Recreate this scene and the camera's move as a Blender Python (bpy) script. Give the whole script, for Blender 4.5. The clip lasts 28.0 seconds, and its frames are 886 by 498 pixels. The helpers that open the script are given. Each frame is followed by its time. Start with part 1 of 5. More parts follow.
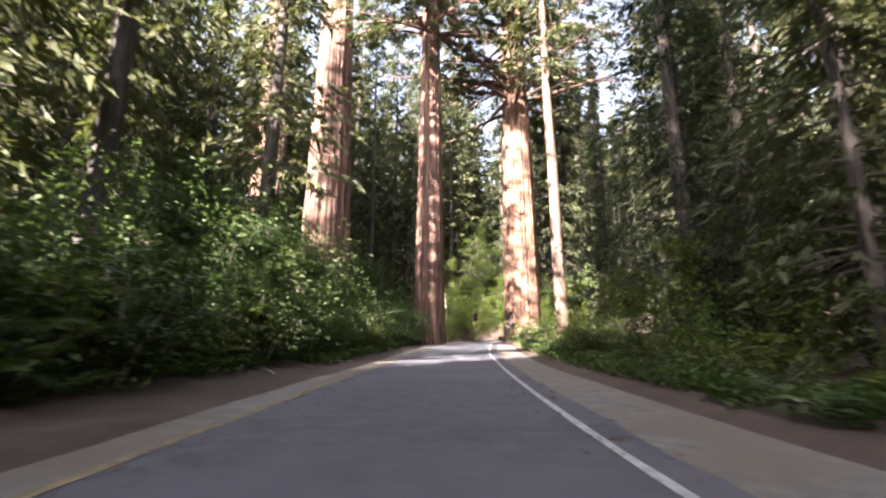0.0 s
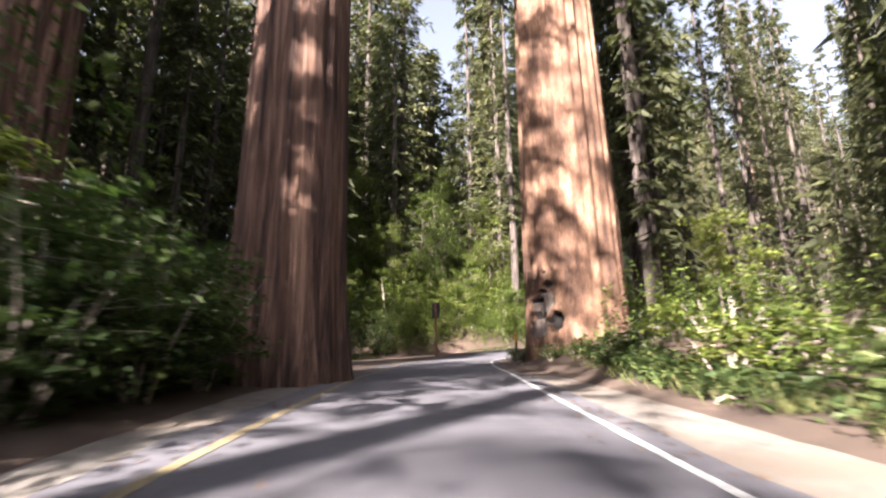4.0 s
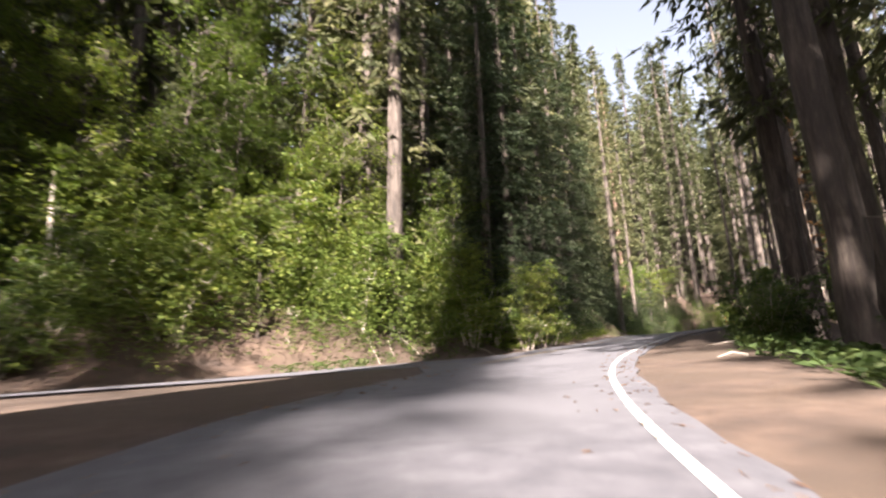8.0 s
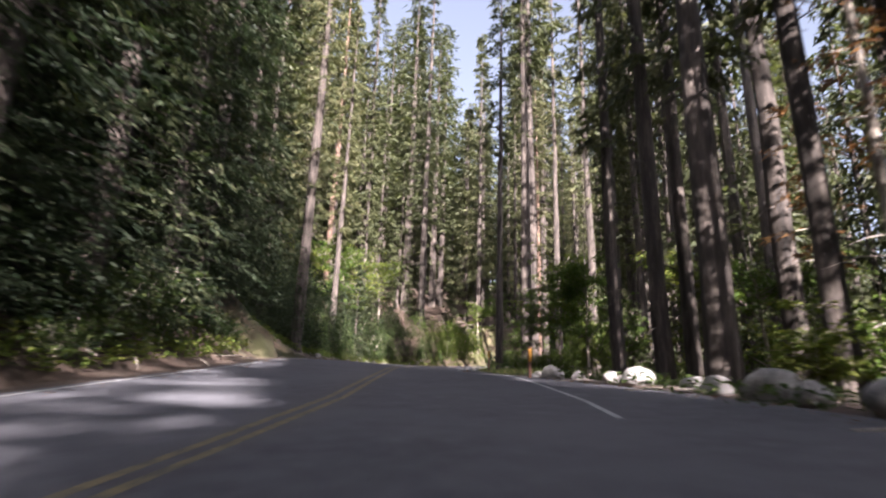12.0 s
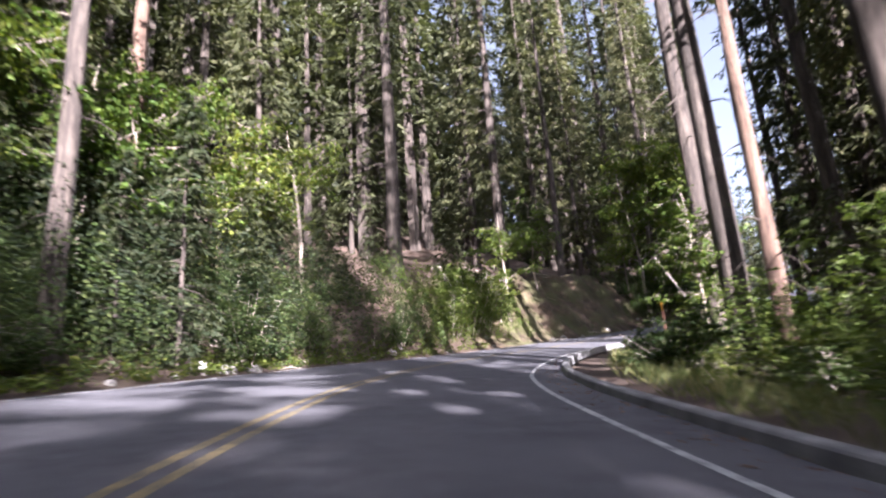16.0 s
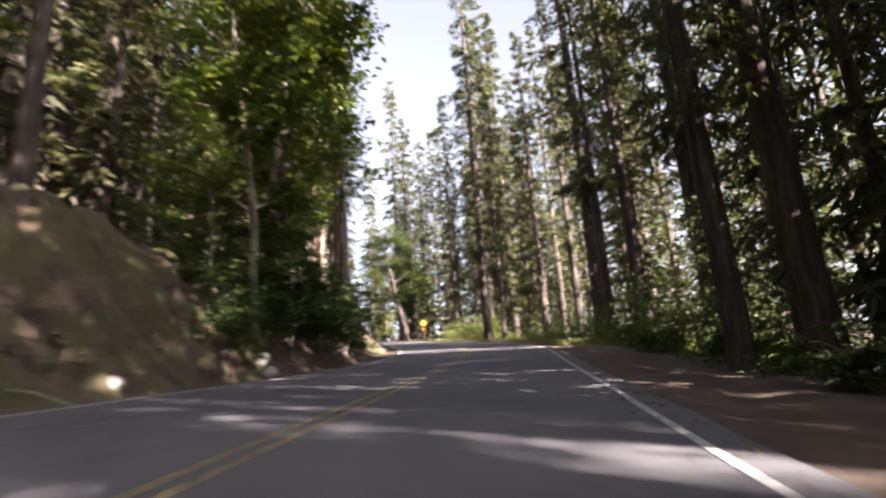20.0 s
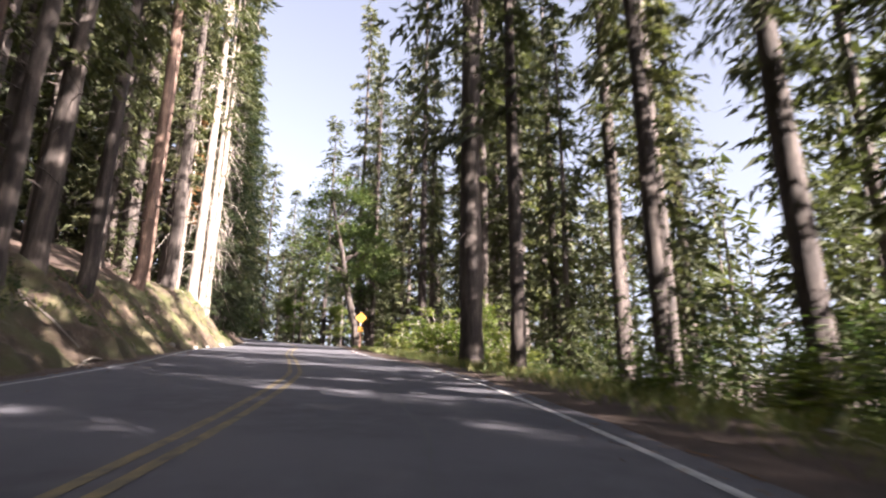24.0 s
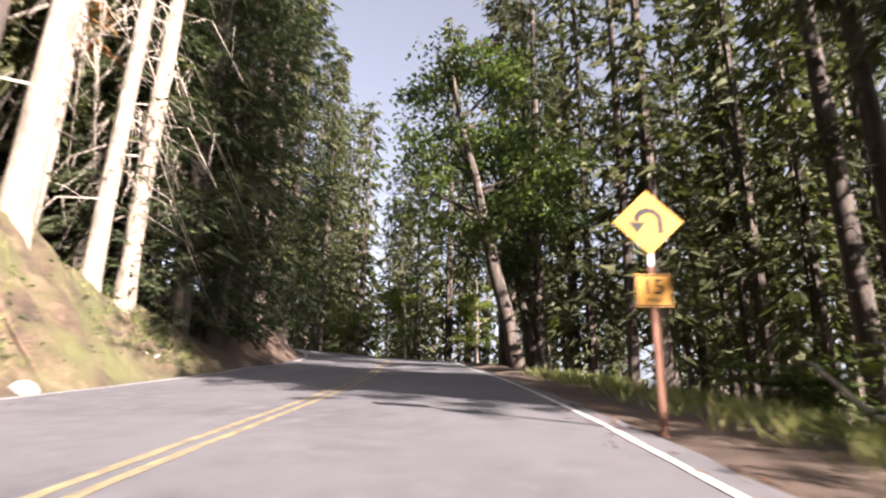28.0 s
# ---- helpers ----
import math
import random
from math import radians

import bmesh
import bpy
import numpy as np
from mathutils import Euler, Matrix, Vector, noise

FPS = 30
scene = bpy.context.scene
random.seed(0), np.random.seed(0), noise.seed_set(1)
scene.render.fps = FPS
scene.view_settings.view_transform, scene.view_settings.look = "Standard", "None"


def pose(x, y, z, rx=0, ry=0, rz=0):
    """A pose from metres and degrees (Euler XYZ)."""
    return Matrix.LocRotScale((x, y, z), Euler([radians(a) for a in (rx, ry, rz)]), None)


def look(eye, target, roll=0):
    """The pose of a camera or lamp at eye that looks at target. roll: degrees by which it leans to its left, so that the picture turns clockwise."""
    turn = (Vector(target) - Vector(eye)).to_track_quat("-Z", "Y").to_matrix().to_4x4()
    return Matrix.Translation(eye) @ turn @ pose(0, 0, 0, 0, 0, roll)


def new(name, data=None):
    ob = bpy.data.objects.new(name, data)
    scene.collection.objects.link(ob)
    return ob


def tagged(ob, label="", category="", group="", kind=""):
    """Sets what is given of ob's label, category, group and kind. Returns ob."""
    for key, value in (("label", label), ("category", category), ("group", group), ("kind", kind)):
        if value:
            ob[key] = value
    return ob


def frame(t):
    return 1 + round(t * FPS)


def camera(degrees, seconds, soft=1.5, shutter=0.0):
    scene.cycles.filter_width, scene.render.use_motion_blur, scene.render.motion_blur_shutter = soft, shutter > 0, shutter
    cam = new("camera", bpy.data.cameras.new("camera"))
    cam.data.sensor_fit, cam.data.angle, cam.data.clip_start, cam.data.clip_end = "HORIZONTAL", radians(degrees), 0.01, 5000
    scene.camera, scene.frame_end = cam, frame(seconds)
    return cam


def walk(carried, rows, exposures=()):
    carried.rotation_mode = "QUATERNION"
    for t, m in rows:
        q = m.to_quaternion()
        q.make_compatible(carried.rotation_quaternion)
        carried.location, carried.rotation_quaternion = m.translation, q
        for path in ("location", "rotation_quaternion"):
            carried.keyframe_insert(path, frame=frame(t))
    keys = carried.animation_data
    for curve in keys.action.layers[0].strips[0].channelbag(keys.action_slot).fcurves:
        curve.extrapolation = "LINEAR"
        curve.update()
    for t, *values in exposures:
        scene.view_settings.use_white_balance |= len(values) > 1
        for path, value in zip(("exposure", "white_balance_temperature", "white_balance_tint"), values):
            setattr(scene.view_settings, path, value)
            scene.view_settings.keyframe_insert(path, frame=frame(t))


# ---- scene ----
cam = camera(71.4, 28.0, soft=2.2, shutter=0.5)
PATH = [
    (0.0, 0.000, 0.000, 0.820, 106.50, -0.00, 0.00),
    (0.5, 0.000, 4.088, 1.468, 106.80, -0.13, -0.25),
    (1.0, 0.000, 8.311, 2.043, 107.10, -0.06, -0.85),
    (1.5, 0.108, 12.534, 2.618, 107.19, 0.04, -1.55),
    (2.0, 0.216, 16.829, 3.327, 107.29, 0.24, -2.22),
    (2.5, 0.324, 21.362, 3.994, 107.18, 0.32, -2.83),
    (3.0, 0.540, 25.688, 4.600, 107.17, 0.39, -3.43),
    (3.5, 0.756, 30.087, 5.339, 107.16, 0.62, -4.20),
    (5.5, 2.052, 47.404, 8.103, 107.50, 0.89, -6.20),
    (6.0, 2.484, 51.388, 8.720, 107.09, 0.75, -6.77),
    (6.5, 3.024, 55.404, 9.234, 106.64, 0.54, -8.18),
    (7.0, 3.780, 59.389, 9.851, 106.60, 0.68, -11.16),
    (7.5, 4.860, 63.270, 10.438, 107.03, 1.30, -15.14),
    (8.0, 6.156, 67.151, 11.024, 107.43, 1.49, -19.86),
    (8.5, 7.884, 70.868, 11.787, 107.78, 1.07, -25.14),
    (9.0, 9.936, 74.480, 12.519, 108.00, 0.80, -30.44),
    (9.5, 12.420, 77.886, 13.190, 108.21, 0.94, -35.61),
    (10.0, 15.120, 81.158, 13.934, 108.20, 0.90, -40.28),
    (10.5, 18.144, 84.222, 14.616, 108.25, 0.35, -44.33),
    (11.0, 21.276, 87.256, 15.402, 108.25, -0.91, -46.59),
    (11.5, 24.408, 90.320, 16.085, 108.15, -1.50, -47.21),
    (12.0, 27.756, 93.354, 16.871, 107.77, -1.72, -47.15),
    (12.5, 31.104, 96.594, 17.718, 107.95, -1.79, -47.27),
    (14.5, 44.421, 109.470, 20.413, 105.80, 2.10, -47.27),
    (15.0, 47.732, 112.668, 20.913, 105.30, 3.10, -47.07),
    (15.5, 50.924, 115.623, 21.463, 105.70, 3.90, -46.97),
    (16.0, 54.050, 118.652, 21.963, 105.60, 3.80, -46.97),
    (16.5, 57.094, 121.474, 22.463, 105.50, 3.70, -47.17),
    (17.0, 60.198, 124.079, 23.013, 105.40, 3.40, -48.97),
    (17.5, 63.547, 126.637, 23.513, 105.40, 3.40, -53.07),
    (18.0, 66.909, 128.735, 24.013, 105.70, 3.60, -58.07),
    (18.5, 70.573, 130.498, 24.513, 105.80, 3.70, -64.07),
    (19.0, 74.423, 131.757, 25.013, 105.80, 3.90, -70.87),
    (19.5, 78.424, 132.477, 25.513, 106.00, 4.40, -78.67),
    (20.0, 82.400, 132.702, 26.113, 106.40, 3.70, -86.77),
    (20.5, 86.143, 132.515, 26.613, 106.30, 3.30, -93.07),
    (22.5, 102.717, 131.529, 29.013, 107.40, 0.90, -96.07),
    (23.0, 107.262, 131.223, 29.713, 107.20, 0.20, -93.87),
    (23.5, 111.740, 131.226, 30.413, 107.00, -0.40, -91.07),
    (24.0, 116.394, 131.462, 31.113, 107.10, -0.50, -88.07),
    (24.5, 120.922, 131.912, 31.813, 107.30, -0.50, -84.67),
    (25.0, 125.378, 132.622, 32.513, 107.40, -0.50, -81.47),
    (25.5, 129.708, 133.548, 33.213, 107.50, -0.70, -79.17),
    (26.0, 133.949, 134.584, 33.863, 107.40, -0.70, -77.57),
    (26.5, 138.201, 135.720, 34.563, 107.30, -0.50, -76.57),
    (27.0, 142.558, 136.894, 35.213, 107.20, -0.50, -76.07),
    (27.5, 146.965, 138.062, 35.863, 107.50, -0.80, -75.97),
    (28.0, 151.217, 139.198, 36.563, 107.70, -1.20, -76.27),
]
EXPOSURES = [(0.0, 4.0, 6100, 19), (2.0, 3.45, 6200, 19), (3.0, 3.25, 6250, 20), (4.4, 3.35, 6150, 19), (5.5, 3.35, 6100, 18), (6.0, 3.5, 6150, 18), (6.6, 3.25, 6300, 18), (7.5, 3.2, 6500, 18), (9.0, 3.2, 6150, 18), (11.0, 2.95, 6250, 20), (12.5, 3.0, 5750, 22), (16.0, 3.1, 5600, 24), (18.0, 3.2, 6150, 20), (19.0, 3.3, 6450, 21), (20.0, 3.5, 6500, 21), (22.5, 3.15, 6250, 21), (24.0, 3.15, 6200, 22), (25.0, 2.9, 6200, 22), (26.0, 3.05, 6250, 22), (28.0, 2.8, 6450, 21)]
walk(cam, [(t, pose(*r)) for t, *r in PATH], EXPOSURES)

# ---- world, sun ----
SUN_AZ, SUN_EL = 212.4, 24.0
world = bpy.data.worlds.new("sky")
scene.world = world
world.use_nodes = True
wn, wl = world.node_tree.nodes, world.node_tree.links
sky = wn.new("ShaderNodeTexSky")
sky.sky_type, sky.sun_disc = "NISHITA", False
sky.sun_elevation, sky.sun_rotation = radians(SUN_EL), radians(SUN_AZ)
sky.air_density, sky.dust_density = 0.9, 4.0
wn["Background"].inputs["Strength"].default_value = 0.05
haze = wn.new("ShaderNodeHueSaturation")
haze.inputs["Saturation"].default_value, haze.inputs["Value"].default_value = 0.44, 1.0
wl.new(sky.outputs["Color"], haze.inputs["Color"])
wl.new(haze.outputs["Color"], wn["Background"].inputs["Color"])
sun_data = bpy.data.lights.new("sun", "SUN")
sun_data.energy, sun_data.angle, sun_data.color = 5.0, radians(0.55), (1.0, 0.91, 0.78)
sun = new("sun", sun_data)
SUN_DIR = Vector((math.sin(radians(SUN_AZ)) * math.cos(radians(SUN_EL)), math.cos(radians(SUN_AZ)) * math.cos(radians(SUN_EL)), math.sin(radians(SUN_EL))))
sun.matrix_world = look(SUN_DIR * 100, (0, 0, 0))

# ---- plan: the road's line and the lie of the land ----
ROAD = [
    (-0.5, -60.0, -7.7), (0.00, 0.00, 0.00), (0.11, 12.53, 1.80), (0.54, 25.69, 3.78), (1.21, 36.15, 5.49),
    (2.05, 47.40, 7.28), (2.92, 54.60, 8.31), (4.21, 60.94, 9.27), (6.16, 67.15, 10.20), (9.12, 73.04, 11.41),
    (12.96, 78.54, 12.52), (17.54, 83.61, 13.66), (22.53, 88.48, 14.86), (29.10, 94.65, 16.39), (37.10, 102.39, 18.11),
    (45.08, 110.11, 19.69), (52.80, 117.44, 20.94), (58.96, 123.04, 21.97), (63.55, 126.64, 22.69), (68.37, 129.44, 23.39),
    (73.65, 131.51, 24.09), (79.22, 132.52, 24.81), (84.65, 132.59, 25.59), (91.94, 132.17, 26.63), (100.23, 131.68, 27.83),
    (109.05, 131.22, 29.17), (118.21, 131.64, 30.57), (127.11, 132.99, 31.97), (135.65, 135.04, 33.32), (144.32, 137.36, 34.65),
    (151.22, 139.20, 35.74), (174.4, 145.4, 39.3), (194.9, 154.0, 42.7), (202.6, 171.6, 44.5), (189.8, 211.6, 47.2),
]
SIDE = [(21.0, 93.6, 14.9), (13.5, 88.0, 13.6), (6.0, 83.5, 12.9), (-2.5, 79.5, 12.7), (-10.0, 73.0, 12.9), (-16.0, 62.0, 12.2), (-18.0, 45.0, 10.5)]


def curve_through(points, step):
    """A smooth line through points, sampled about every step metres."""
    p = np.array(points, float)
    p = np.vstack([2 * p[0] - p[1], p, 2 * p[-1] - p[-2]])
    out = []
    for i in range(1, len(p) - 2):
        n = max(2, int(np.linalg.norm(p[i + 1] - p[i]) / step))
        d = np.linalg.norm(p[i + 1] - p[i])
        m0 = (p[i + 1] - p[i - 1]) / (np.linalg.norm(p[i + 1] - p[i]) + np.linalg.norm(p[i] - p[i - 1])) * d
        m1 = (p[i + 2] - p[i]) / (np.linalg.norm(p[i + 2] - p[i + 1]) + np.linalg.norm(p[i + 1] - p[i])) * d
        u = (np.arange(n) / n)[:, None]
        out.append((2 * u**3 - 3 * u**2 + 1) * p[i] + (u**3 - 2 * u**2 + u) * m0 + (3 * u**2 - 2 * u**3) * p[i + 1] + (u**3 - u**2) * m1)
    out.append(p[-2:-1])
    return np.vstack(out)


TRACK = curve_through(ROAD, 0.5)
_d = np.r_[0, np.cumsum(np.linalg.norm(np.diff(TRACK[:, :2], axis=0), axis=1))]
S_ALL = _d - _d[np.argmin(np.abs(TRACK[:, 0]) + np.abs(TRACK[:, 1]))]
_t = np.gradient(TRACK[:, :2], axis=0)
TANG = _t / np.linalg.norm(_t, axis=1)[:, None]
SIDE_TRACK = curve_through(SIDE, 1.0)

# left side by station: where the bank starts, its run and rise, the slope beyond
L_S = [-60, 0, 45, 52, 58, 80, 88, 96, 122, 128, 136, 145, 160, 170, 180, 188, 194, 204, 210, 222, 236, 252, 264, 300]
L_W = [4.2, 4.4, 3.6, 5.0, 13.5, 15.0, 8.5, 7.0, 6.8, 6.8, 6.7, 7.9, 8.0, 8.0, 7.3, 6.6, 6.3, 6.2, 6.3, 6.5, 7.2, 7.3, 7.2, 7.2]
L_RUN = [6, 6, 6, 6, 6, 6, 5, 4, 4, 2.5, 4, 4, 4, 5, 5, 4, 3, 4.1, 3.5, 3.3, 3.3, 3.1, 3.0, 3]
L_RISE = [1.5, 1.5, 1.6, 1.6, 3.6, 4.2, 3.2, 2.6, 2.4, 2.6, 1.6, 1.6, 2.4, 4.6, 5.0, 4.2, 2.6, 2.2, 3.0, 2.6, 2.8, 3.9, 1.3, 3.0]
L_SLOPE = [0.3, 0.3, 0.3, 0.3, 0.4, 0.45, 0.4, 0.35, 0.35, 0.35, 0.3, 0.3, 0.36, 0.5, 0.5, 0.42, 0.28, 0.34, 0.34, 0.34, 0.34, 0.34, 0.15, 0.12]
# right side: where the ground leaves the shoulder, then its slope
R_S = [-60, 0, 40, 50, 56, 62, 84, 98, 104, 116, 124, 130, 150, 172, 180, 195, 250, 300]
R_W = [3.6, 3.6, 3.4, 2.4, 2.4, 3.4, 3.6, 4.0, 6.6, 6.2, 4.6, 3.4, 3.2, 3.6, 3.4, 3.3, 3.2, 3.2]
R_SLOPE = [0.0, 0.03, 0.05, 0.2, 0.16, 0.0, -0.2, -0.45, -0.5, -0.45, -0.3, -0.2, -0.12, -0.15, -0.2, -0.3, -0.25, -0.15]


# tilt of the road across, in degrees: the right side lies lower where it is positive
B_S = [0, 50, 60, 66, 80, 90, 94, 107, 120, 126, 131, 137, 150, 164, 170, 178, 192, 197, 245, 280]
B_DEG = [0, 0.9, 0.7, 1.5, 0.9, 0.4, -0.8, -1.7, 0.5, 2.2, 3.2, 3.8, 3.4, 3.9, 4.0, 3.0, 0.9, 0.1, -0.8, -0.8]


def tilt_z(s, off):
    """What the tilt adds to the road's height."""
    return -np.clip(off, -8.5, 4.5) * np.tan(np.radians(np.interp(s, B_S, B_DEG)))


def noise2(x, y, k=0):
    """Smooth uneven ground, about -1 to 1, from a few crossed waves."""
    return (np.sin(0.9 * x + 1.7 * np.sin(0.37 * y + k)) * np.cos(0.8 * y + 1.3 * np.sin(0.41 * x - k)) + 0.5 * np.sin(2.1 * x - 1.3 * y + k) * np.cos(1.9 * y + 0.7 * x)) / 1.5


def station(x, y):
    """Station along the road, offset (right positive) and the road's height at places x, y."""
    x, y = np.atleast_1d(np.asarray(x, float)), np.atleast_1d(np.asarray(y, float))
    s, off, z = np.empty(len(x)), np.empty(len(x)), np.empty(len(x))
    for a in range(0, len(x), 4000):
        q = np.c_[x[a:a + 4000], y[a:a + 4000]]
        dist = np.sqrt(((q[:, None] - TRACK[None, ::2, :2]) ** 2).sum(2))
        i = dist.argmin(1)
        near = dist[np.arange(len(q)), i]
        w = np.exp(-(dist - near[:, None]) / (0.25 + 0.12 * near[:, None]))
        w /= w.sum(1)[:, None]
        i *= 2
        d = q - TRACK[i, :2]
        along = (d * TANG[i]).sum(1)
        side = d[:, 0] * TANG[i, 1] - d[:, 1] * TANG[i, 0]
        s[a:a + 4000] = (w * S_ALL[None, ::2]).sum(1)
        off[a:a + 4000] = np.where(side >= 0, near, -near)
        z[a:a + 4000] = (w * TRACK[None, ::2, 2]).sum(1)
    return s, off, z + tilt_z(s, off)


def land(x, y):
    """Height of the ground at places x, y."""
    x, y = np.atleast_1d(np.asarray(x, float)), np.atleast_1d(np.asarray(y, float))
    s, off, z = station(x, y)
    lw, run, rise, sl = (np.interp(s, L_S, v) for v in (L_W, L_RUN, L_RISE, L_SLOPE))
    rw, rs = np.interp(s, R_S, R_W), np.interp(s, R_S, R_SLOPE)
    a = np.clip(-off - lw, 0, None)
    u = np.clip(a / run, 0, 1)
    left = rise * (u * 0.55 + 0.45 * u * u * (3 - 2 * u)) + sl * np.clip(a - run, 0, 60)
    b = np.clip(off - rw, 0, None)
    right = rs * np.where(b < 2, b * b / 4, b - 1)
    right = np.where(b > 45, rs * 44 + 0.1 * (b - 45), right)
    rough = np.clip((np.maximum(a, b)) / 3, 0, 1)
    h = z + left + right + rough * (0.22 * noise2(x * 0.6, y * 0.6) + 0.10 * noise2(x * 2.1, y * 2.3, 2.0))
    # a mound of litter about the foot of the scarred sequoia
    return h + 0.85 * np.exp(-((x - 8.0) ** 2 + (y - 53.2) ** 2) / 7.5)


def at(s, off):
    """Place on the plan at a station and an offset."""
    i = np.argmin(np.abs(S_ALL - s))
    p, t = TRACK[i], TANG[i]
    return p[0] + t[1] * off + t[0] * (s - S_ALL[i]), p[1] - t[0] * off + t[1] * (s - S_ALL[i])


def road_z(s):
    return float(np.interp(s, S_ALL, TRACK[:, 2]))


# ---- end of plan ----


# ---- materials ----
def material(name, rough=0.8):
    m = bpy.data.materials.new(name)
    m.use_nodes = True
    n = m.node_tree.nodes
    bsdf = n["Principled BSDF"]
    bsdf.inputs["Roughness"].default_value = rough
    return m, n, m.node_tree.links, bsdf


def ramp(n, l, fac, stops):
    r = n.new("ShaderNodeValToRGB")
    el = r.color_ramp.elements
    while len(el) < len(stops):
        el.new(0.5)
    for e, (p, c) in zip(el, stops):
        e.position, e.color = p, (*c, 1)
    l.new(fac, r.inputs[0])
    return r.outputs[0]


def noise_node(n, l, scale, detail=6, coords=None, stretch=None, rough=0.6):
    t = n.new("ShaderNodeTexNoise")
    t.inputs["Scale"].default_value, t.inputs["Detail"].default_value, t.inputs["Roughness"].default_value = scale, detail, rough
    if coords is not None:
        if stretch:
            mp = n.new("ShaderNodeMapping")
            mp.inputs["Scale"].default_value = stretch
            l.new(coords, mp.inputs["Vector"])
            coords = mp.outputs[0]
        l.new(coords, t.inputs["Vector"])
    return t.outputs["Fac"]


def mix(n, l, fac, a, b, blend="MIX"):
    m = n.new("ShaderNodeMix")
    m.data_type, m.blend_type = "RGBA", blend
    for sock, v in ((m.inputs[0], fac), (m.inputs[6], a), (m.inputs[7], b)):
        if isinstance(v, (int, float)):
            sock.default_value = v
        elif isinstance(v, tuple):
            sock.default_value = (*v, 1)
        else:
            l.new(v, sock)
    return m.outputs[2]


def bump(n, l, bsdf, height, strength, dist):
    b = n.new("ShaderNodeBump")
    b.inputs["Strength"].default_value, b.inputs["Distance"].default_value = strength, dist
    l.new(height, b.inputs["Height"])
    l.new(b.outputs[0], bsdf.inputs["Normal"])


def rough_stone(name, stops, scale, fine, strength=0.6, dist=0.02, stretch=None, rough=0.9, world_space=True, big=None):
    m, n, l, b = material(name, rough)
    if world_space:
        c = n.new("ShaderNodeNewGeometry").outputs["Position"]
    else:
        c = n.new("ShaderNodeTexCoord").outputs["Object"]
    f1, f2 = noise_node(n, l, scale, 8, c, stretch), noise_node(n, l, fine, 4, c, stretch, 0.75)
    mm = n.new("ShaderNodeMath")
    mm.operation = "MULTIPLY_ADD"
    l.new(f2, mm.inputs[0])
    mm.inputs[1].default_value = 0.5
    hf = n.new("ShaderNodeMath")
    hf.operation = "MULTIPLY_ADD"
    l.new(f1, hf.inputs[0])
    hf.inputs[1].default_value, hf.inputs[2].default_value = 1.0, -0.25
    l.new(hf.outputs[0], mm.inputs[2])
    col = ramp(n, l, mm.outputs[0], stops)
    if big:
        f3 = noise_node(n, l, big[0], 4, c)
        r = ramp(n, l, f3, [(0.42, (0, 0, 0)), (0.62, (1, 1, 1))])
        col = mix(n, l, r, col, big[1])
    l.new(col, b.inputs["Base Color"])
    bump(n, l, b, mm.outputs[0], strength, dist)
    return m


def leaf_material(name, stops, glow, gloss=0.22):
    """Leaves: colour varies leaf by leaf and plant by plant; light passes through them."""
    m = bpy.data.materials.new(name)
    m.use_nodes = True
    n, l = m.node_tree.nodes, m.node_tree.links
    b, out = n["Principled BSDF"], n["Material Output"]
    b.inputs["Roughness"].default_value = 0.55
    b.inputs["Specular IOR Level"].default_value = gloss
    g, o = n.new("ShaderNodeNewGeometry"), n.new("ShaderNodeObjectInfo")
    a = n.new("ShaderNodeMath")
    a.operation = "MULTIPLY_ADD"
    l.new(o.outputs["Random"], a.inputs[0])
    a.inputs[1].default_value = 0.45
    k = n.new("ShaderNodeMath")
    k.operation = "MULTIPLY"
    l.new(g.outputs["Random Per Island"], k.inputs[0])
    k.inputs[1].default_value = 0.55
    l.new(k.outputs[0], a.inputs[2])
    col = ramp(n, l, a.outputs[0], stops)
    l.new(col, b.inputs["Base Color"])
    t = n.new("ShaderNodeBsdfTranslucent")
    l.new(mix(n, l, 1.0, col, glow, "MULTIPLY"), t.inputs["Color"])
    s = n.new("ShaderNodeMixShader")
    s.inputs[0].default_value = 0.4
    l.new(b.outputs[0], s.inputs[1])
    l.new(t.outputs[0], s.inputs[2])
    l.new(s.outputs[0], out.inputs["Surface"])
    return m


ASPHALT = rough_stone("asphalt", [(0.3, (0.045, 0.044, 0.053)), (0.55, (0.072, 0.07, 0.081)), (0.8, (0.115, 0.112, 0.124))], 3.0, 130.0, 0.35, 0.006, rough=0.85, big=(0.35, (0.084, 0.082, 0.093)))
GRAVEL = rough_stone("gravel", [(0.3, (0.085, 0.076, 0.066)), (0.55, (0.165, 0.149, 0.131)), (0.8, (0.29, 0.268, 0.242))], 4.0, 60.0, 0.9, 0.02, big=(0.5, (0.14, 0.112, 0.088)))
DIRT = rough_stone("needle_litter", [(0.3, (0.03, 0.019, 0.014)), (0.52, (0.062, 0.039, 0.028)), (0.75, (0.125, 0.084, 0.06))], 1.2, 40.0, 0.9, 0.03, big=(0.25, (0.055, 0.036, 0.024)))
CUTBANK = rough_stone("cut_bank_soil", [(0.3, (0.026, 0.017, 0.011)), (0.5, (0.075, 0.05, 0.031)), (0.75, (0.19, 0.142, 0.092))], 1.6, 14.0, 1.0, 0.15, big=(0.7, (0.075, 0.075, 0.027)))
WHITE = rough_stone("white_road_paint", [(0.3, (0.13, 0.13, 0.135)), (0.5, (0.36, 0.36, 0.355)), (0.75, (0.52, 0.52, 0.51))], 8.0, 90.0, 0.2, 0.003)
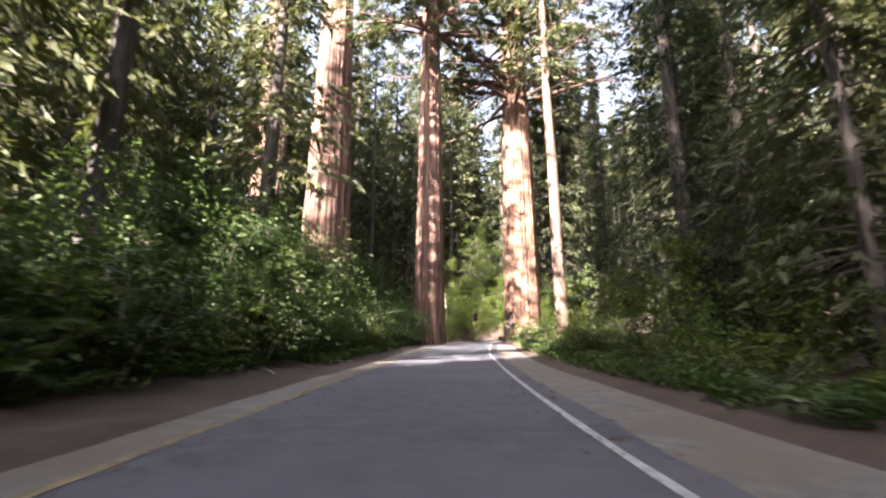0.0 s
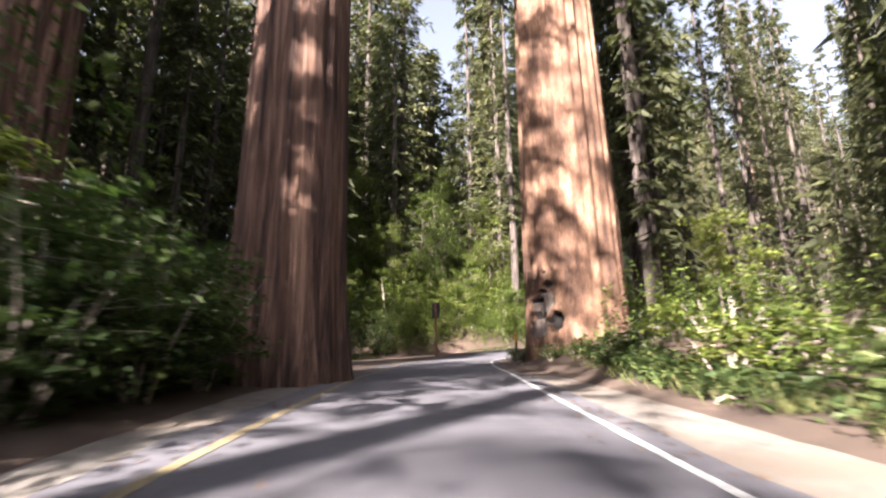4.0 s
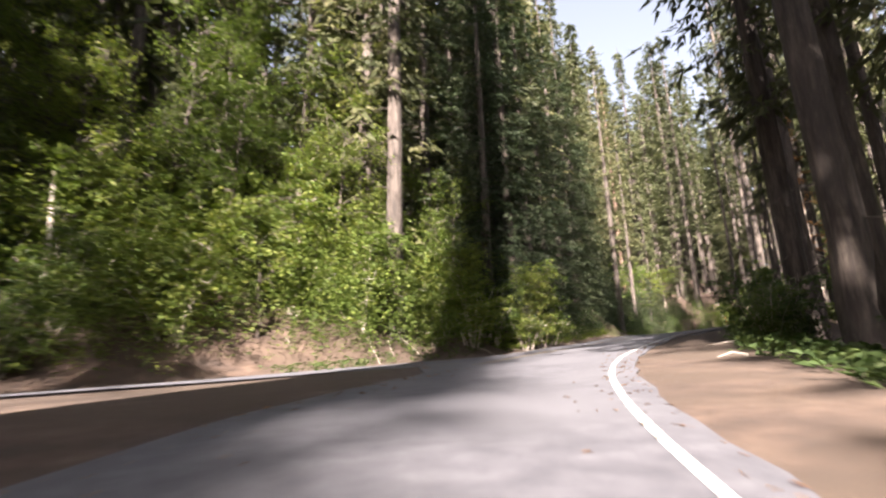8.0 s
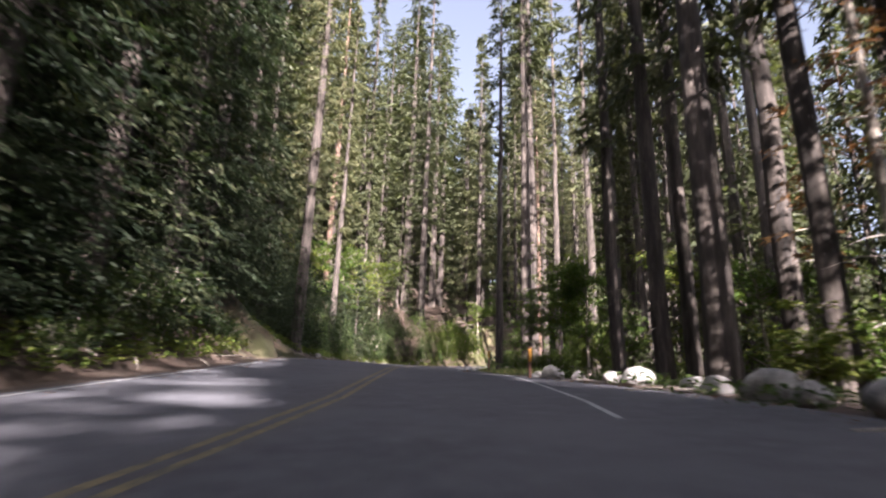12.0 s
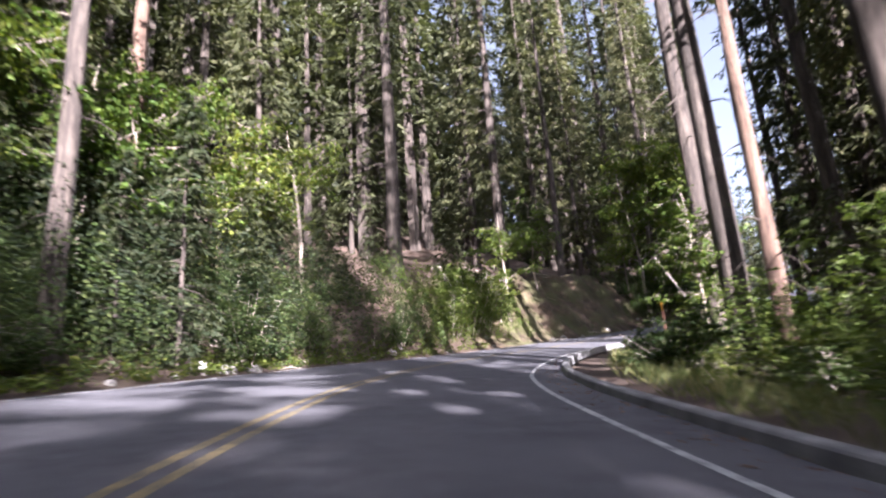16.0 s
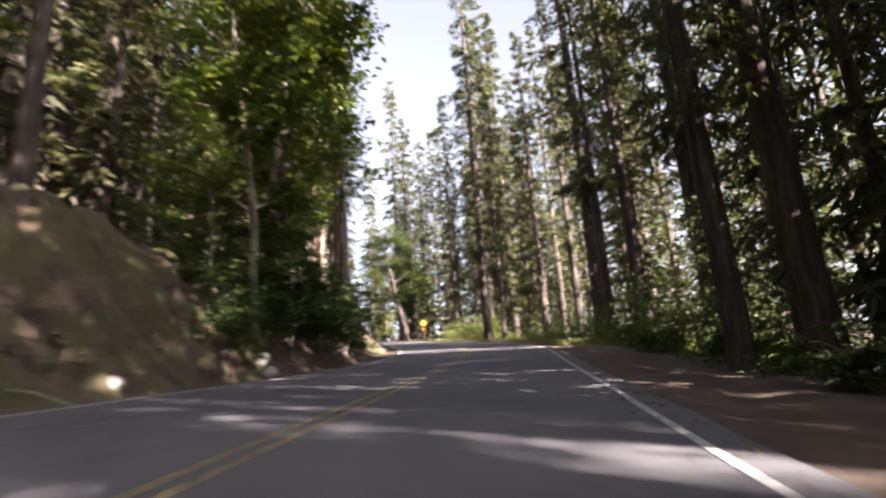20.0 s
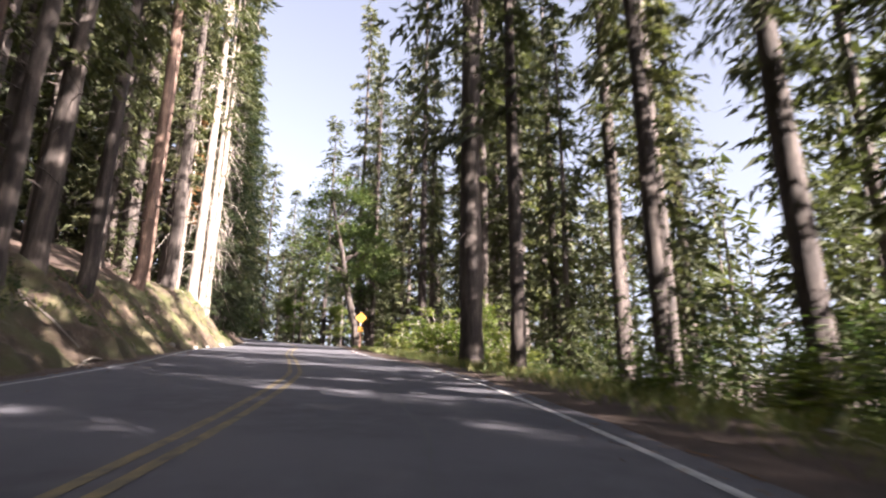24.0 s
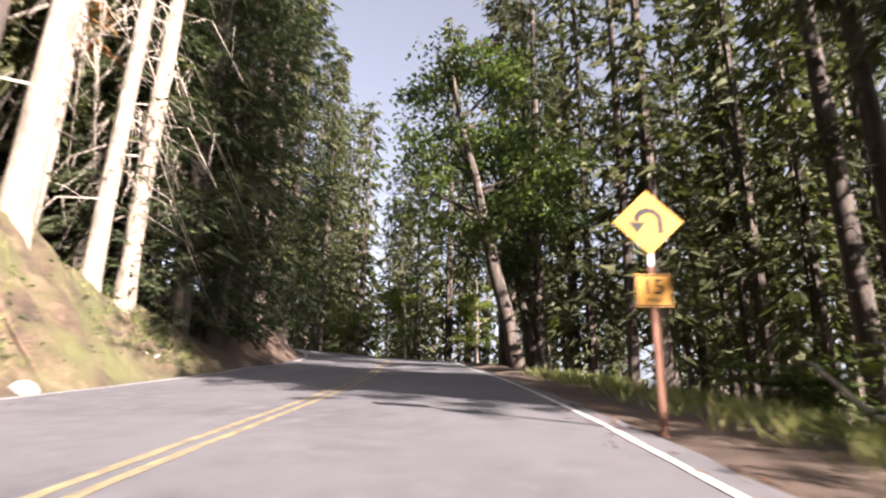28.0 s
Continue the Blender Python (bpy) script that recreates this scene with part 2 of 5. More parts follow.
YELLOW = rough_stone("yellow_road_paint", [(0.34, (0.075, 0.07, 0.062)), (0.52, (0.175, 0.138, 0.075)), (0.75, (0.3, 0.225, 0.1))], 8.0, 90.0, 0.2, 0.003)
CONCRETE = rough_stone("kerb_concrete", [(0.3, (0.11, 0.107, 0.11)), (0.55, (0.2, 0.195, 0.195)), (0.8, (0.3, 0.29, 0.285))], 2.0, 70.0, 0.4, 0.008)
BOULDER = rough_stone("granite", [(0.3, (0.11, 0.10, 0.095)), (0.5, (0.25, 0.235, 0.22)), (0.75, (0.42, 0.4, 0.375))], 3.0, 40.0, 0.8, 0.03)
BARK = rough_stone("conifer_bark", [(0.3, (0.017, 0.013, 0.011)), (0.5, (0.047, 0.036, 0.03)), (0.75, (0.125, 0.1, 0.083))], 5.0, 22.0, 1.0, 0.05, (1, 1, 0.16), world_space=False)
BARK_PALE = rough_stone("pale_bark", [(0.3, (0.08, 0.065, 0.052)), (0.5, (0.2, 0.165, 0.135)), (0.75, (0.34, 0.3, 0.25))], 5.0, 25.0, 0.8, 0.03, (1, 1, 0.3), world_space=False)
BARK_CEDAR = rough_stone("cedar_bark", [(0.3, (0.045, 0.027, 0.019)), (0.5, (0.12, 0.073, 0.052)), (0.75, (0.22, 0.148, 0.108))], 5.0, 20.0, 1.0, 0.05, (1, 1, 0.12), world_space=False)
BARK_RED = rough_stone("sequoia_bark", [(0.34, (0.03, 0.015, 0.011)), (0.5, (0.125, 0.066, 0.046)), (0.7, (0.32, 0.19, 0.135))], 5.0, 16.0, 1.0, 0.25, (1, 1, 0.05), world_space=False)
BARK_BURL = rough_stone("smooth_sequoia_bark", [(0.32, (0.05, 0.026, 0.017)), (0.5, (0.13, 0.068, 0.042)), (0.7, (0.28, 0.165, 0.105))], 2.2, 14.0, 0.8, 0.09, (1, 1, 0.3), world_space=False)
DEADWOOD = rough_stone("dead_wood", [(0.3, (0.14, 0.11, 0.09)), (0.5, (0.3, 0.26, 0.22)), (0.75, (0.46, 0.42, 0.37))], 6.0, 30.0, 0.6, 0.02, world_space=False)
SCARWOOD = rough_stone("scarred_wood", [(0.3, (0.05, 0.037, 0.031)), (0.5, (0.115, 0.09, 0.078)), (0.75, (0.2, 0.165, 0.145))], 4.0, 20.0, 0.8, 0.04, (1, 1, 0.2))
# char of the burnt hollows; also painted as the shadow under the ledge
CHAR_SHADOW = rough_stone("charred_and_shadowed_wood", [(0.3, (0.008, 0.007, 0.006)), (0.6, (0.03, 0.025, 0.022)), (0.85, (0.09, 0.075, 0.06))], 4.0, 25.0, 0.9, 0.05)
NEEDLES = leaf_material("fir_needles", [(0.1, (0.04, 0.047, 0.024)), (0.5, (0.076, 0.084, 0.04)), (0.9, (0.125, 0.12, 0.06))], (0.9, 1.0, 0.5))
# darker copy of the needles: the shade on these firs is in its colour
NEEDLES_SHADED = leaf_material("shaded_fir_needles", [(0.1, (0.02, 0.03, 0.018)), (0.5, (0.038, 0.051, 0.028)), (0.9, (0.075, 0.082, 0.042))], (0.8, 1.0, 0.5), 0.15)
NEEDLES_DRY = leaf_material("dry_needles", [(0.1, (0.16, 0.08, 0.035)), (0.6, (0.3, 0.17, 0.07)), (0.9, (0.36, 0.25, 0.12))], (1.0, 0.8, 0.5))
LEAVES = leaf_material("shrub_leaves", [(0.1, (0.055, 0.085, 0.022)), (0.5, (0.1, 0.138, 0.03)), (0.9, (0.19, 0.205, 0.05))], (1.0, 1.1, 0.45))
# darker shrub leaves; some stretches use them to look shaded
LEAVES_DARK = leaf_material("dark_shrub_leaves", [(0.1, (0.038, 0.064, 0.024)), (0.5, (0.064, 0.095, 0.034)), (0.9, (0.115, 0.14, 0.046))], (0.9, 1.1, 0.5))
LEAVES_OAK = leaf_material("broad_leaves", [(0.1, (0.05, 0.09, 0.02)), (0.5, (0.10, 0.15, 0.03)), (0.9, (0.2, 0.22, 0.05))], (1.1, 1.1, 0.4))
GRASS = leaf_material("grass_blades", [(0.1, (0.05, 0.085, 0.025)), (0.5, (0.12, 0.15, 0.05)), (0.9, (0.3, 0.27, 0.12))], (1.0, 1.0, 0.5))


# ---- building helpers ----
def mesh_of(name, verts, faces, mat, smooth=False):
    me = bpy.data.meshes.new(name)
    me.from_pydata(np.asarray(verts, float).tolist(), [], faces if isinstance(faces, list) else faces.tolist())
    me.materials.append(mat)
    if smooth:
        me.shade_smooth()
    me.update()
    return me


def child(name, mesh, parent, label=""):
    ob = new(name, mesh)
    ob.parent = parent
    if label:
        ob["label"] = label
    return ob


def part(name, bm, mat, parent, label=""):
    me = bpy.data.meshes.new(name)
    bm.to_mesh(me)
    bm.free()
    me.materials.append(mat)
    return child(name, me, parent, label)


def root(name, x, y, z, label, category, group="", turn=0.0):
    ob = new(name)
    ob.empty_display_size = 0.2
    ob.matrix_world = pose(x, y, z, 0, 0, turn)
    return tagged(ob, label, category, group)


def tube(points, radii, sides=8, flute=None, close=True):
    """Verts and faces of a tapered tube along points."""
    p = np.asarray(points, float)
    t = np.gradient(p, axis=0)
    t /= np.linalg.norm(t, axis=1)[:, None] + 1e-9
    ref = np.where(np.abs(t[:, 2:3]) > 0.9, np.array([[1.0, 0, 0]]), np.array([[0, 0, 1.0]]))
    u = np.cross(t, ref)
    u /= np.linalg.norm(u, axis=1)[:, None]
    v = np.cross(t, u)
    a = np.arange(sides) * 2 * np.pi / sides
    r = np.asarray(radii, float)[:, None] * np.ones(sides)[None]
    if flute is not None:
        r = r * flute
    verts = (p[:, None] + r[..., None] * (np.cos(a)[None, :, None] * u[:, None] + np.sin(a)[None, :, None] * v[:, None])).reshape(-1, 3)
    faces = []
    for i in range(len(p) - 1):
        for j in range(sides):
            k = (j + 1) % sides
            faces.append((i * sides + j, i * sides + k, (i + 1) * sides + k, (i + 1) * sides + j))
    if close:
        faces.append(tuple(range((len(p) - 1) * sides, len(p) * sides)))
        faces.append(tuple(range(sides - 1, -1, -1)))
    return verts, faces


def merge(pieces):
    vs, fs, n = [], [], 0
    for v, f in pieces:
        vs.append(np.asarray(v, float))
        fs += [tuple(i + n for i in q) for q in f]
        n += len(v)
    return np.vstack(vs), fs


def kites(c, d, up, length, width, fold=0.25, rng=np.random):
    """Leaf-shaped faces: at places c, pointing along d, folded a little about the midrib."""
    c, d, up = (np.asarray(a, float) for a in (c, d, up))
    d = d / (np.linalg.norm(d, axis=1)[:, None] + 1e-9)
    side = np.cross(d, up)
    side /= np.linalg.norm(side, axis=1)[:, None] + 1e-9
    nrm = np.cross(side, d)
    L, W = np.broadcast_to(length, (len(c),))[:, None], np.broadcast_to(width, (len(c),))[:, None]
    v = np.empty((len(c), 4, 3))
    v[:, 0] = c
    v[:, 1] = c + d * L * 0.42 + side * W * 0.5 + nrm * W * fold
    v[:, 2] = c + d * L - nrm * L * 0.12
    v[:, 3] = c + d * L * 0.42 - side * W * 0.5 + nrm * W * fold
    i = np.arange(len(c))[:, None] * 4
    return v.reshape(-1, 3), (i + np.arange(4)[None]).tolist()


# ---- trees ----
def sprays(g, c, az, ln, droop, k, t, twig, wide=0.5, slim=0.19):
    """Needle-clad boughs: from places c out along az, k side sprays a bough, t tufts a spray, each tuft one pointed blade."""
    c, az, ln = np.asarray(c, float), np.asarray(az, float), np.asarray(ln, float)
    n = len(c)
    o, s = np.c_[np.cos(az), np.sin(az), np.zeros(n)][:, None], np.c_[-np.sin(az), np.cos(az), np.zeros(n)][:, None]
    up = np.array([0, 0, 1.0])
    u = np.linspace(0.2, 1, k)[None] ** 0.8 + g.normal(0, 0.04, (n, k))
    drop = np.broadcast_to(droop, (n,))[:, None]
    p = c[:, None] + o * (ln[:, None] * u)[..., None] - up * (ln[:, None] * (drop * np.abs(u) ** 1.8 - 0.14 * u))[..., None]
    turn = np.where(np.arange(k) % 2, 1, -1)[None] * g.uniform(0.45, 1.15, (n, k))
    turn[:, -1] *= 0.2
    d = o * np.cos(turn)[..., None] + s * np.sin(turn)[..., None] + up * g.uniform(-0.75, 0.0, (n, k, 1))
    reach = np.clip(ln[:, None] * wide * (1.1 - 0.7 * u), twig * 0.9, None) * g.uniform(0.6, 1.25, (n, k))
    v = np.linspace(0.12, 1, t)
    q = p[:, :, None] + d[:, :, None] * (reach[..., None] * v)[..., None] + g.normal(0, twig * 0.16, (n, k, t, 3))
    across = np.cross(np.broadcast_to(up, d.shape), d)
    b = np.where(np.arange(t) % 2, 1, -1) * g.uniform(0.25, 0.95, (n, k, t))
    e = d[:, :, None] * np.cos(b)[..., None] + across[:, :, None] * np.sin(b)[..., None] + up * g.normal(-0.22, 0.25, (n, k, t, 1))
    e = e.reshape(-1, 3)
    e /= np.linalg.norm(e, axis=1)[:, None] + 1e-9
    q = q.reshape(-1, 3)
    size = twig * g.uniform(0.6, 1.35, len(q))[:, None]
    w = np.cross(e, g.normal(0, 0.7, e.shape) + up)
    w *= slim * size / (np.linalg.norm(w, axis=1)[:, None] + 1e-9)
    verts = np.stack([q - w - e * size * 0.1, q + w - e * size * 0.1, q + e * size], 1).reshape(-1, 3)
    return verts, np.arange(len(verts)).reshape(-1, 3)


def crown_boughs(g, base, h, spread, whorl, per, centre, skip=0.12):
    """Where the boughs of a conifer's crown start, their bearing and length: uneven whorls, gaps and odd long limbs."""
    c, az, ln, us = [], [], [], []
    z = base
    while z < h - 0.25:
        u = (z - base) / (h - base)
        reach = spread * (1 - u) ** 0.72 * min(1.0, 0.5 + u * 5)
        n = max(3, int(per * (1 - 0.35 * u)))
        for a in g.uniform(0, 2 * np.pi) + np.arange(n) * 2 * np.pi / n + g.normal(0, 0.35, n):
            if g.random() < skip:
                continue
            c.append(centre(min(h - 0.2, max(base * 0.85, z + g.uniform(-0.45, 0.45) * whorl))))
            az.append(a)
            ln.append(max(0.4, reach * g.uniform(0.45, 1.2)))
            us.append(u)
        z += whorl * g.uniform(0.65, 1.3)
    return np.array(c), np.array(az), np.array(ln), np.array(us)


def conifer_parts(seed, h, r, base, spread, whorl=0.75, per=5, k=8, t=5, twig=0.42, dry=False, droop=0.3, lean=0.0, mat=None, bark=None, dead=1.0, gap=0.12):
    """Meshes of a conifer: trunk, limbs, crown. base: where the live crown starts."""
    g = np.random.default_rng(seed)
    zs = np.r_[-0.8, 0, 0.35, 1.0, np.linspace(2.5, h, 12)]
    rr = r * np.clip(1 - zs / h, 0.02, 1) ** 0.8
    rr[:3] *= (1.38, 1.2, 1.06)
    bend = np.cumsum(g.normal(0, 0.05, (len(zs), 2)), axis=0) * 0.6
    bend -= bend[1]
    axis = np.c_[bend[:, 0] + lean * zs, bend[:, 1], zs]
    fl = 1 + 0.09 * g.normal(0, 1, (len(zs), 12))
    trunk = mesh_of("trunk", *tube(axis, rr, 12, fl), bark or BARK, True)

    def centre(z):
        return np.array([np.interp(z, zs, axis[:, 0]), np.interp(z, zs, axis[:, 1]), z])
    limbs = []
    for _ in range(int((8 + base * 1.1) * dead)):
        z = g.uniform(2.2, max(3.0, base + 2))
        a, ln = g.uniform(0, 2 * np.pi), g.uniform(0.5, 2.1) * dead**0.6
        c, o = centre(z), np.array([np.cos(a), np.sin(a), g.uniform(-0.45, 0.15)])
        limbs.append(tube([c, c + o * ln * 0.5, c + o * ln + (0, 0, -(0.5 if dead > 1.5 else 0.15) * ln)], [0.035 / dead**0.5, 0.022 / dead**0.5, 0.006], 3, close=False))
        if dead > 1.5:
            for _ in range(2):
                m = c + o * ln * g.uniform(0.4, 0.9)
                limbs.append(tube([m, m + g.normal(0, 0.3, 3) + (0, 0, -0.45)], [0.012, 0.003], 3, close=False))
    c, az, ln, us = crown_boughs(g, base, h, spread, whorl, per, centre, 0.45 if dry else gap)
    for ci, a, l2, u in zip(c, az, ln, us):
        if l2 > 1.0:
            limbs.append(tube([ci, ci + np.array([np.cos(a) * l2 * 0.8, np.sin(a) * l2 * 0.8, -(droop * (1.25 - u) * 0.67 - 0.11) * l2])], [0.032, 0.007], 3, close=False))
    crown = mesh_of("crown", *sprays(g, c, az, ln, droop * (1.25 - us), k, t, twig), mat or (NEEDLES_DRY if dry else NEEDLES))
    lv, lf = merge(limbs)
    return trunk, mesh_of("branchwork", lv, lf, DEADWOOD if dry or dead > 1.5 else BARK), crown


def plant(name, meshes, names, x, y, z, label, category, group, turn=0.0, scale=1.0, tilt=0.0, tall=1.0):
    ob = root(name, x, y, z, label, category, group, turn)
    ob.matrix_world = pose(x, y, z, tilt, 0, turn) @ Matrix.Diagonal((scale, scale, scale * tall, 1))
    for nm, me in zip(names, meshes):
        c = child(nm, me, ob)
        if nm in ("branchwork", "twig_growth"):
            c["kind"] = "stuff"
    return ob


def shrub_parts(seed, h, w, n, leaf, mat, stems=9):
    """Meshes of a leafy shrub: stems, and leaves in layers."""
    g = np.random.default_rng(seed)
    st, tips = [], []
    for _ in range(stems):
        a, lean = g.uniform(0, 2 * np.pi), g.uniform(0.15, 1.0)
        hh = h * g.uniform(0.55, 1.0) * (1 - 0.3 * lean)
        o = np.array([np.cos(a), np.sin(a), 0]) * w * 0.5 * lean
        p = np.array([o * 0.1, o * 0.45 + (0, 0, hh * 0.5), o + (0, 0, hh)]) + g.normal(0, 0.04, (3, 3))
        p[0, 2] = -0.15
        st.append(tube(p, [0.022, 0.014, 0.005], 3, close=False))
        for _ in range(5):
            u = g.uniform(0.25, 1.0)
            q = p[0] * (1 - u) ** 2 + 2 * p[1] * u * (1 - u) + p[2] * u * u
            b = g.uniform(0, 2 * np.pi)
            e = q + np.array([np.cos(b), np.sin(b), g.uniform(-0.1, 0.35)]) * w * g.uniform(0.12, 0.3)
            st.append(tube([q, e], [0.008, 0.003], 3, close=False))
            tips.append((q, e))
    k = g.integers(0, len(tips), n)
    q = np.array([t[0] for t in tips])[k]
    e = np.array([t[1] for t in tips])[k]
    u = g.uniform(0.2, 1.1, n)[:, None]
    c = q * (1 - u) + e * u + g.normal(0, 0.07 * w / 1.5, (n, 3)) * (1, 1, 0.3)
    c[:, 2] = np.clip(c[:, 2], 0.03, None)
    a = g.uniform(0, 2 * np.pi, n)
    d = np.c_[np.cos(a), np.sin(a), g.uniform(-0.6, 0.2, n)]
    up = g.normal(0, 0.35, (n, 3)) + (0, 0, 1)
    ln = leaf * g.uniform(0.6, 1.3, n)
    sv, sf = merge(st)
    return mesh_of("twig_growth", sv, sf, DEADWOOD), mesh_of("foliage", *kites(c, d, up, ln, ln * 0.62, 0.18), mat)


def thicket(name, n, stretches, h0, h1, leaf, mat, label, seed, per=80, bank=False, slim=0.5):
    """Undergrowth nobody could count, as one mesh of leaf clumps: stretches of (s0, s1, from, to, share)."""
    g = np.random.default_rng(seed)
    cs, ds, ls = [], [], []
    for s0, s1, lo, hi, share in stretches:
        for _ in range(int(n * share)):
            s, o = g.uniform(s0, s1), g.uniform(lo, hi)
            if bank:
                o = -float(np.interp(s, L_S, L_W)) - o
            x, y = at(s, o)
            _, off, _ = station(x, y)
            if abs(off[0]) < (abs(o) if bank else min(abs(lo), abs(hi))) - 0.3:
                continue
            h = g.uniform(h0, h1)
            w = h * g.uniform(0.35, 0.6)
            z = float(land(x, y)[0])
            a, q = g.uniform(0, 2 * np.pi, per), g.uniform(0.05, 1.0, per)
            r = w * np.sqrt(1 - (q * 0.95) ** 2) * g.uniform(0.5, 1.05, per)
            cs.append(np.c_[x + r * np.cos(a), y + r * np.sin(a), z + h * q])
            ds.append(np.c_[np.cos(a), np.sin(a), g.uniform(-0.6, 0.3, per)])
            ls.append(leaf * g.uniform(0.6, 1.4, per) * (0.7 + 0.15 * h))
    c, d, ln = np.vstack(cs), np.vstack(ds), np.concatenate(ls)
    v, f = kites(c, d, g.normal(0, 0.45, c.shape) + (0, 0, 1), ln, ln * slim, 0.2)
    return tagged(new(name, mesh_of(name, v, f, mat)), label, "undergrowth", kind="stuff")


def young_firs(name, n, stretches, seed):
    """Young conifers crowded under the old trees, past counting, as one mesh."""
    g = np.random.default_rng(seed)
    out = []
    for s0, s1, lo, hi, share in stretches:
        for _ in range(int(n * share)):
            x, y = at(g.uniform(s0, s1), g.uniform(lo, hi))
            if abs(station(x, y)[1][0]) < min(abs(lo), abs(hi)) - 0.3:
                continue
            z, h = float(land(x, y)[0]) - 0.05, g.uniform(3.0, 10.0)
            c, az, ln, us = crown_boughs(g, 0.25, h, h * g.uniform(0.17, 0.26), 0.4, 5, lambda q: (x, y, z + q))
            out.append(sprays(g, c, az, ln, 0.3 * (1.25 - us), 4, 3, 0.34, 0.5, 0.18)[0])
    v = np.vstack(out)
    return tagged(new(name, mesh_of(name, v, np.arange(len(v)).reshape(-1, 3), NEEDLES)), "young conifers crowded under the old trees", "undergrowth", kind="stuff")


def broadleaf_parts(seed, h, r, spread, n, leaf, mat, bark, lean=0.0, low=0.28):
    """Meshes of a broadleaved tree: trunk, limbs, crown in clumps."""
    g = np.random.default_rng(seed)
    zs = np.r_[-0.6, 0, 0.5, np.linspace(1.5, h * 0.85, 7)]
    axis = np.c_[lean * zs + np.cumsum(g.normal(0, 0.10, len(zs))) * 0.7, np.cumsum(g.normal(0, 0.10, len(zs))) * 0.7, zs]
    axis[:, :2] -= axis[1, :2]
    trunk = mesh_of("trunk", *tube(axis, r * np.clip(1 - zs / h, 0.12, 1.1), 9, 1 + 0.06 * g.normal(0, 1, (len(zs), 9))), bark, True)
    limbs, tips = [], []
    for _ in range(20 if low > 0.2 else 34):
        z = g.uniform(h * low, h * 0.85)
        c = np.array([np.interp(z, zs, axis[:, 0]), np.interp(z, zs, axis[:, 1]), z])
        a, ln = g.uniform(0, 2 * np.pi), spread * g.uniform(0.45, 1.0) * (1.15 - 0.5 * z / h)
        e = c + np.array([np.cos(a) * ln, np.sin(a) * ln, g.uniform(0.1, 0.7) * ln])
        limbs.append(tube([c, (c + e) / 2 + (0, 0, 0.1 * ln), e], [r * 0.28, r * 0.16, 0.01], 5, close=False))
        for _ in range(5):
            u = g.uniform(0.35, 1.0)
            q = c * (1 - u) + e * u
            f = q + g.normal(0, 0.32, 3) * spread * 0.5 + (0, 0, -0.05 * spread)
            limbs.append(tube([q, (q + f) / 2 + (0, 0, 0.05), f], [0.02, 0.012, 0.004], 3, close=False))
            tips.append((q, f))
    k = g.integers(0, len(tips), n)
    q, f = np.array([t[0] for t in tips])[k], np.array([t[1] for t in tips])[k]
    u = g.uniform(0.3, 1.15, n)[:, None]
    c = q * (1 - u) + f * u + g.normal(0, 0.16 * spread / 2, (n, 3)) * (1, 1, 0.35)
    a = g.uniform(0, 2 * np.pi, n)
    d = np.c_[np.cos(a), np.sin(a), g.uniform(-0.8, 0.2, n)]
    ln = leaf * g.uniform(0.6, 1.3, n)
    lv, lf = merge(limbs)
    return trunk, mesh_of("branchwork", lv, lf, bark), mesh_of("crown", *kites(c, d, g.normal(0, 0.4, (n, 3)) + (0, 0, 1), ln, ln * 0.6, 0.18), mat)


# ---- ground ----
def spaced(a, b, step, far):
    """Even spacing from a to b, then growing out to far."""
    mid = list(np.arange(a, b + 0.01, step))
    lo, hi, k = [], [], step
    v = a
    while v > -far:
        k *= 1.35
        v -= k
        lo.append(v)
    v, k = b, step
    while v < far:
        k *= 1.35
        v += k
        hi.append(v)
    return np.array(lo[::-1] + mid + hi)


gx, gy = spaced(-40, 212, 0.85, 2500), spaced(-20, 182, 0.85, 2500)
GX, GY = np.meshgrid(gx, gy)
gz = land(GX.ravel(), GY.ravel())
_s, _off, _z = station(GX.ravel(), GY.ravel())
# the bed under the road is dug out so that the pavement lies in it
bed = np.clip(1 - np.clip(np.maximum(-_off - np.interp(_s, [50, 58, 80, 84, 88, 92], [2.2, 2.4, 2.3, 4.2, 6.6, 6.2]) - 0.6 * (_s > 140), _off - np.interp(_s, [90, 96, 98, 104, 113, 122, 126], [2.4, 2.0, 2.0, 4.7, 4.7, 3.3, 2.6])), 0, None) / 0.9, 0, 1)
gz -= 0.16 * bed
nx, ny = len(gx), len(gy)
idx = np.arange(nx * ny).reshape(ny, nx)
gf = np.stack([idx[:-1, :-1], idx[:-1, 1:], idx[1:, 1:], idx[1:, :-1]], -1).reshape(-1, 4)
ground_mesh = mesh_of("ground", np.c_[GX.ravel(), GY.ravel(), gz], gf, DIRT, True)
ground_mesh.materials.append(CUTBANK)
fc = gf[:, 0]
lw_f = np.interp(_s[fc], L_S, L_W)
bank = ((_s[fc] > 124) & (_s[fc] < 134) | (_s[fc] > 170) & (_s[fc] < 189) | (_s[fc] > 205) & (_s[fc] < 262)) & (_off[fc] < -lw_f + 0.8) & (_off[fc] > -lw_f - 5.0)
ground_mesh.polygons.foreach_set("material_index", bank.astype(np.int32))
ground = tagged(new("ground", ground_mesh), "forest floor of brown needle litter with bare cut banks", "ground", kind="structure")


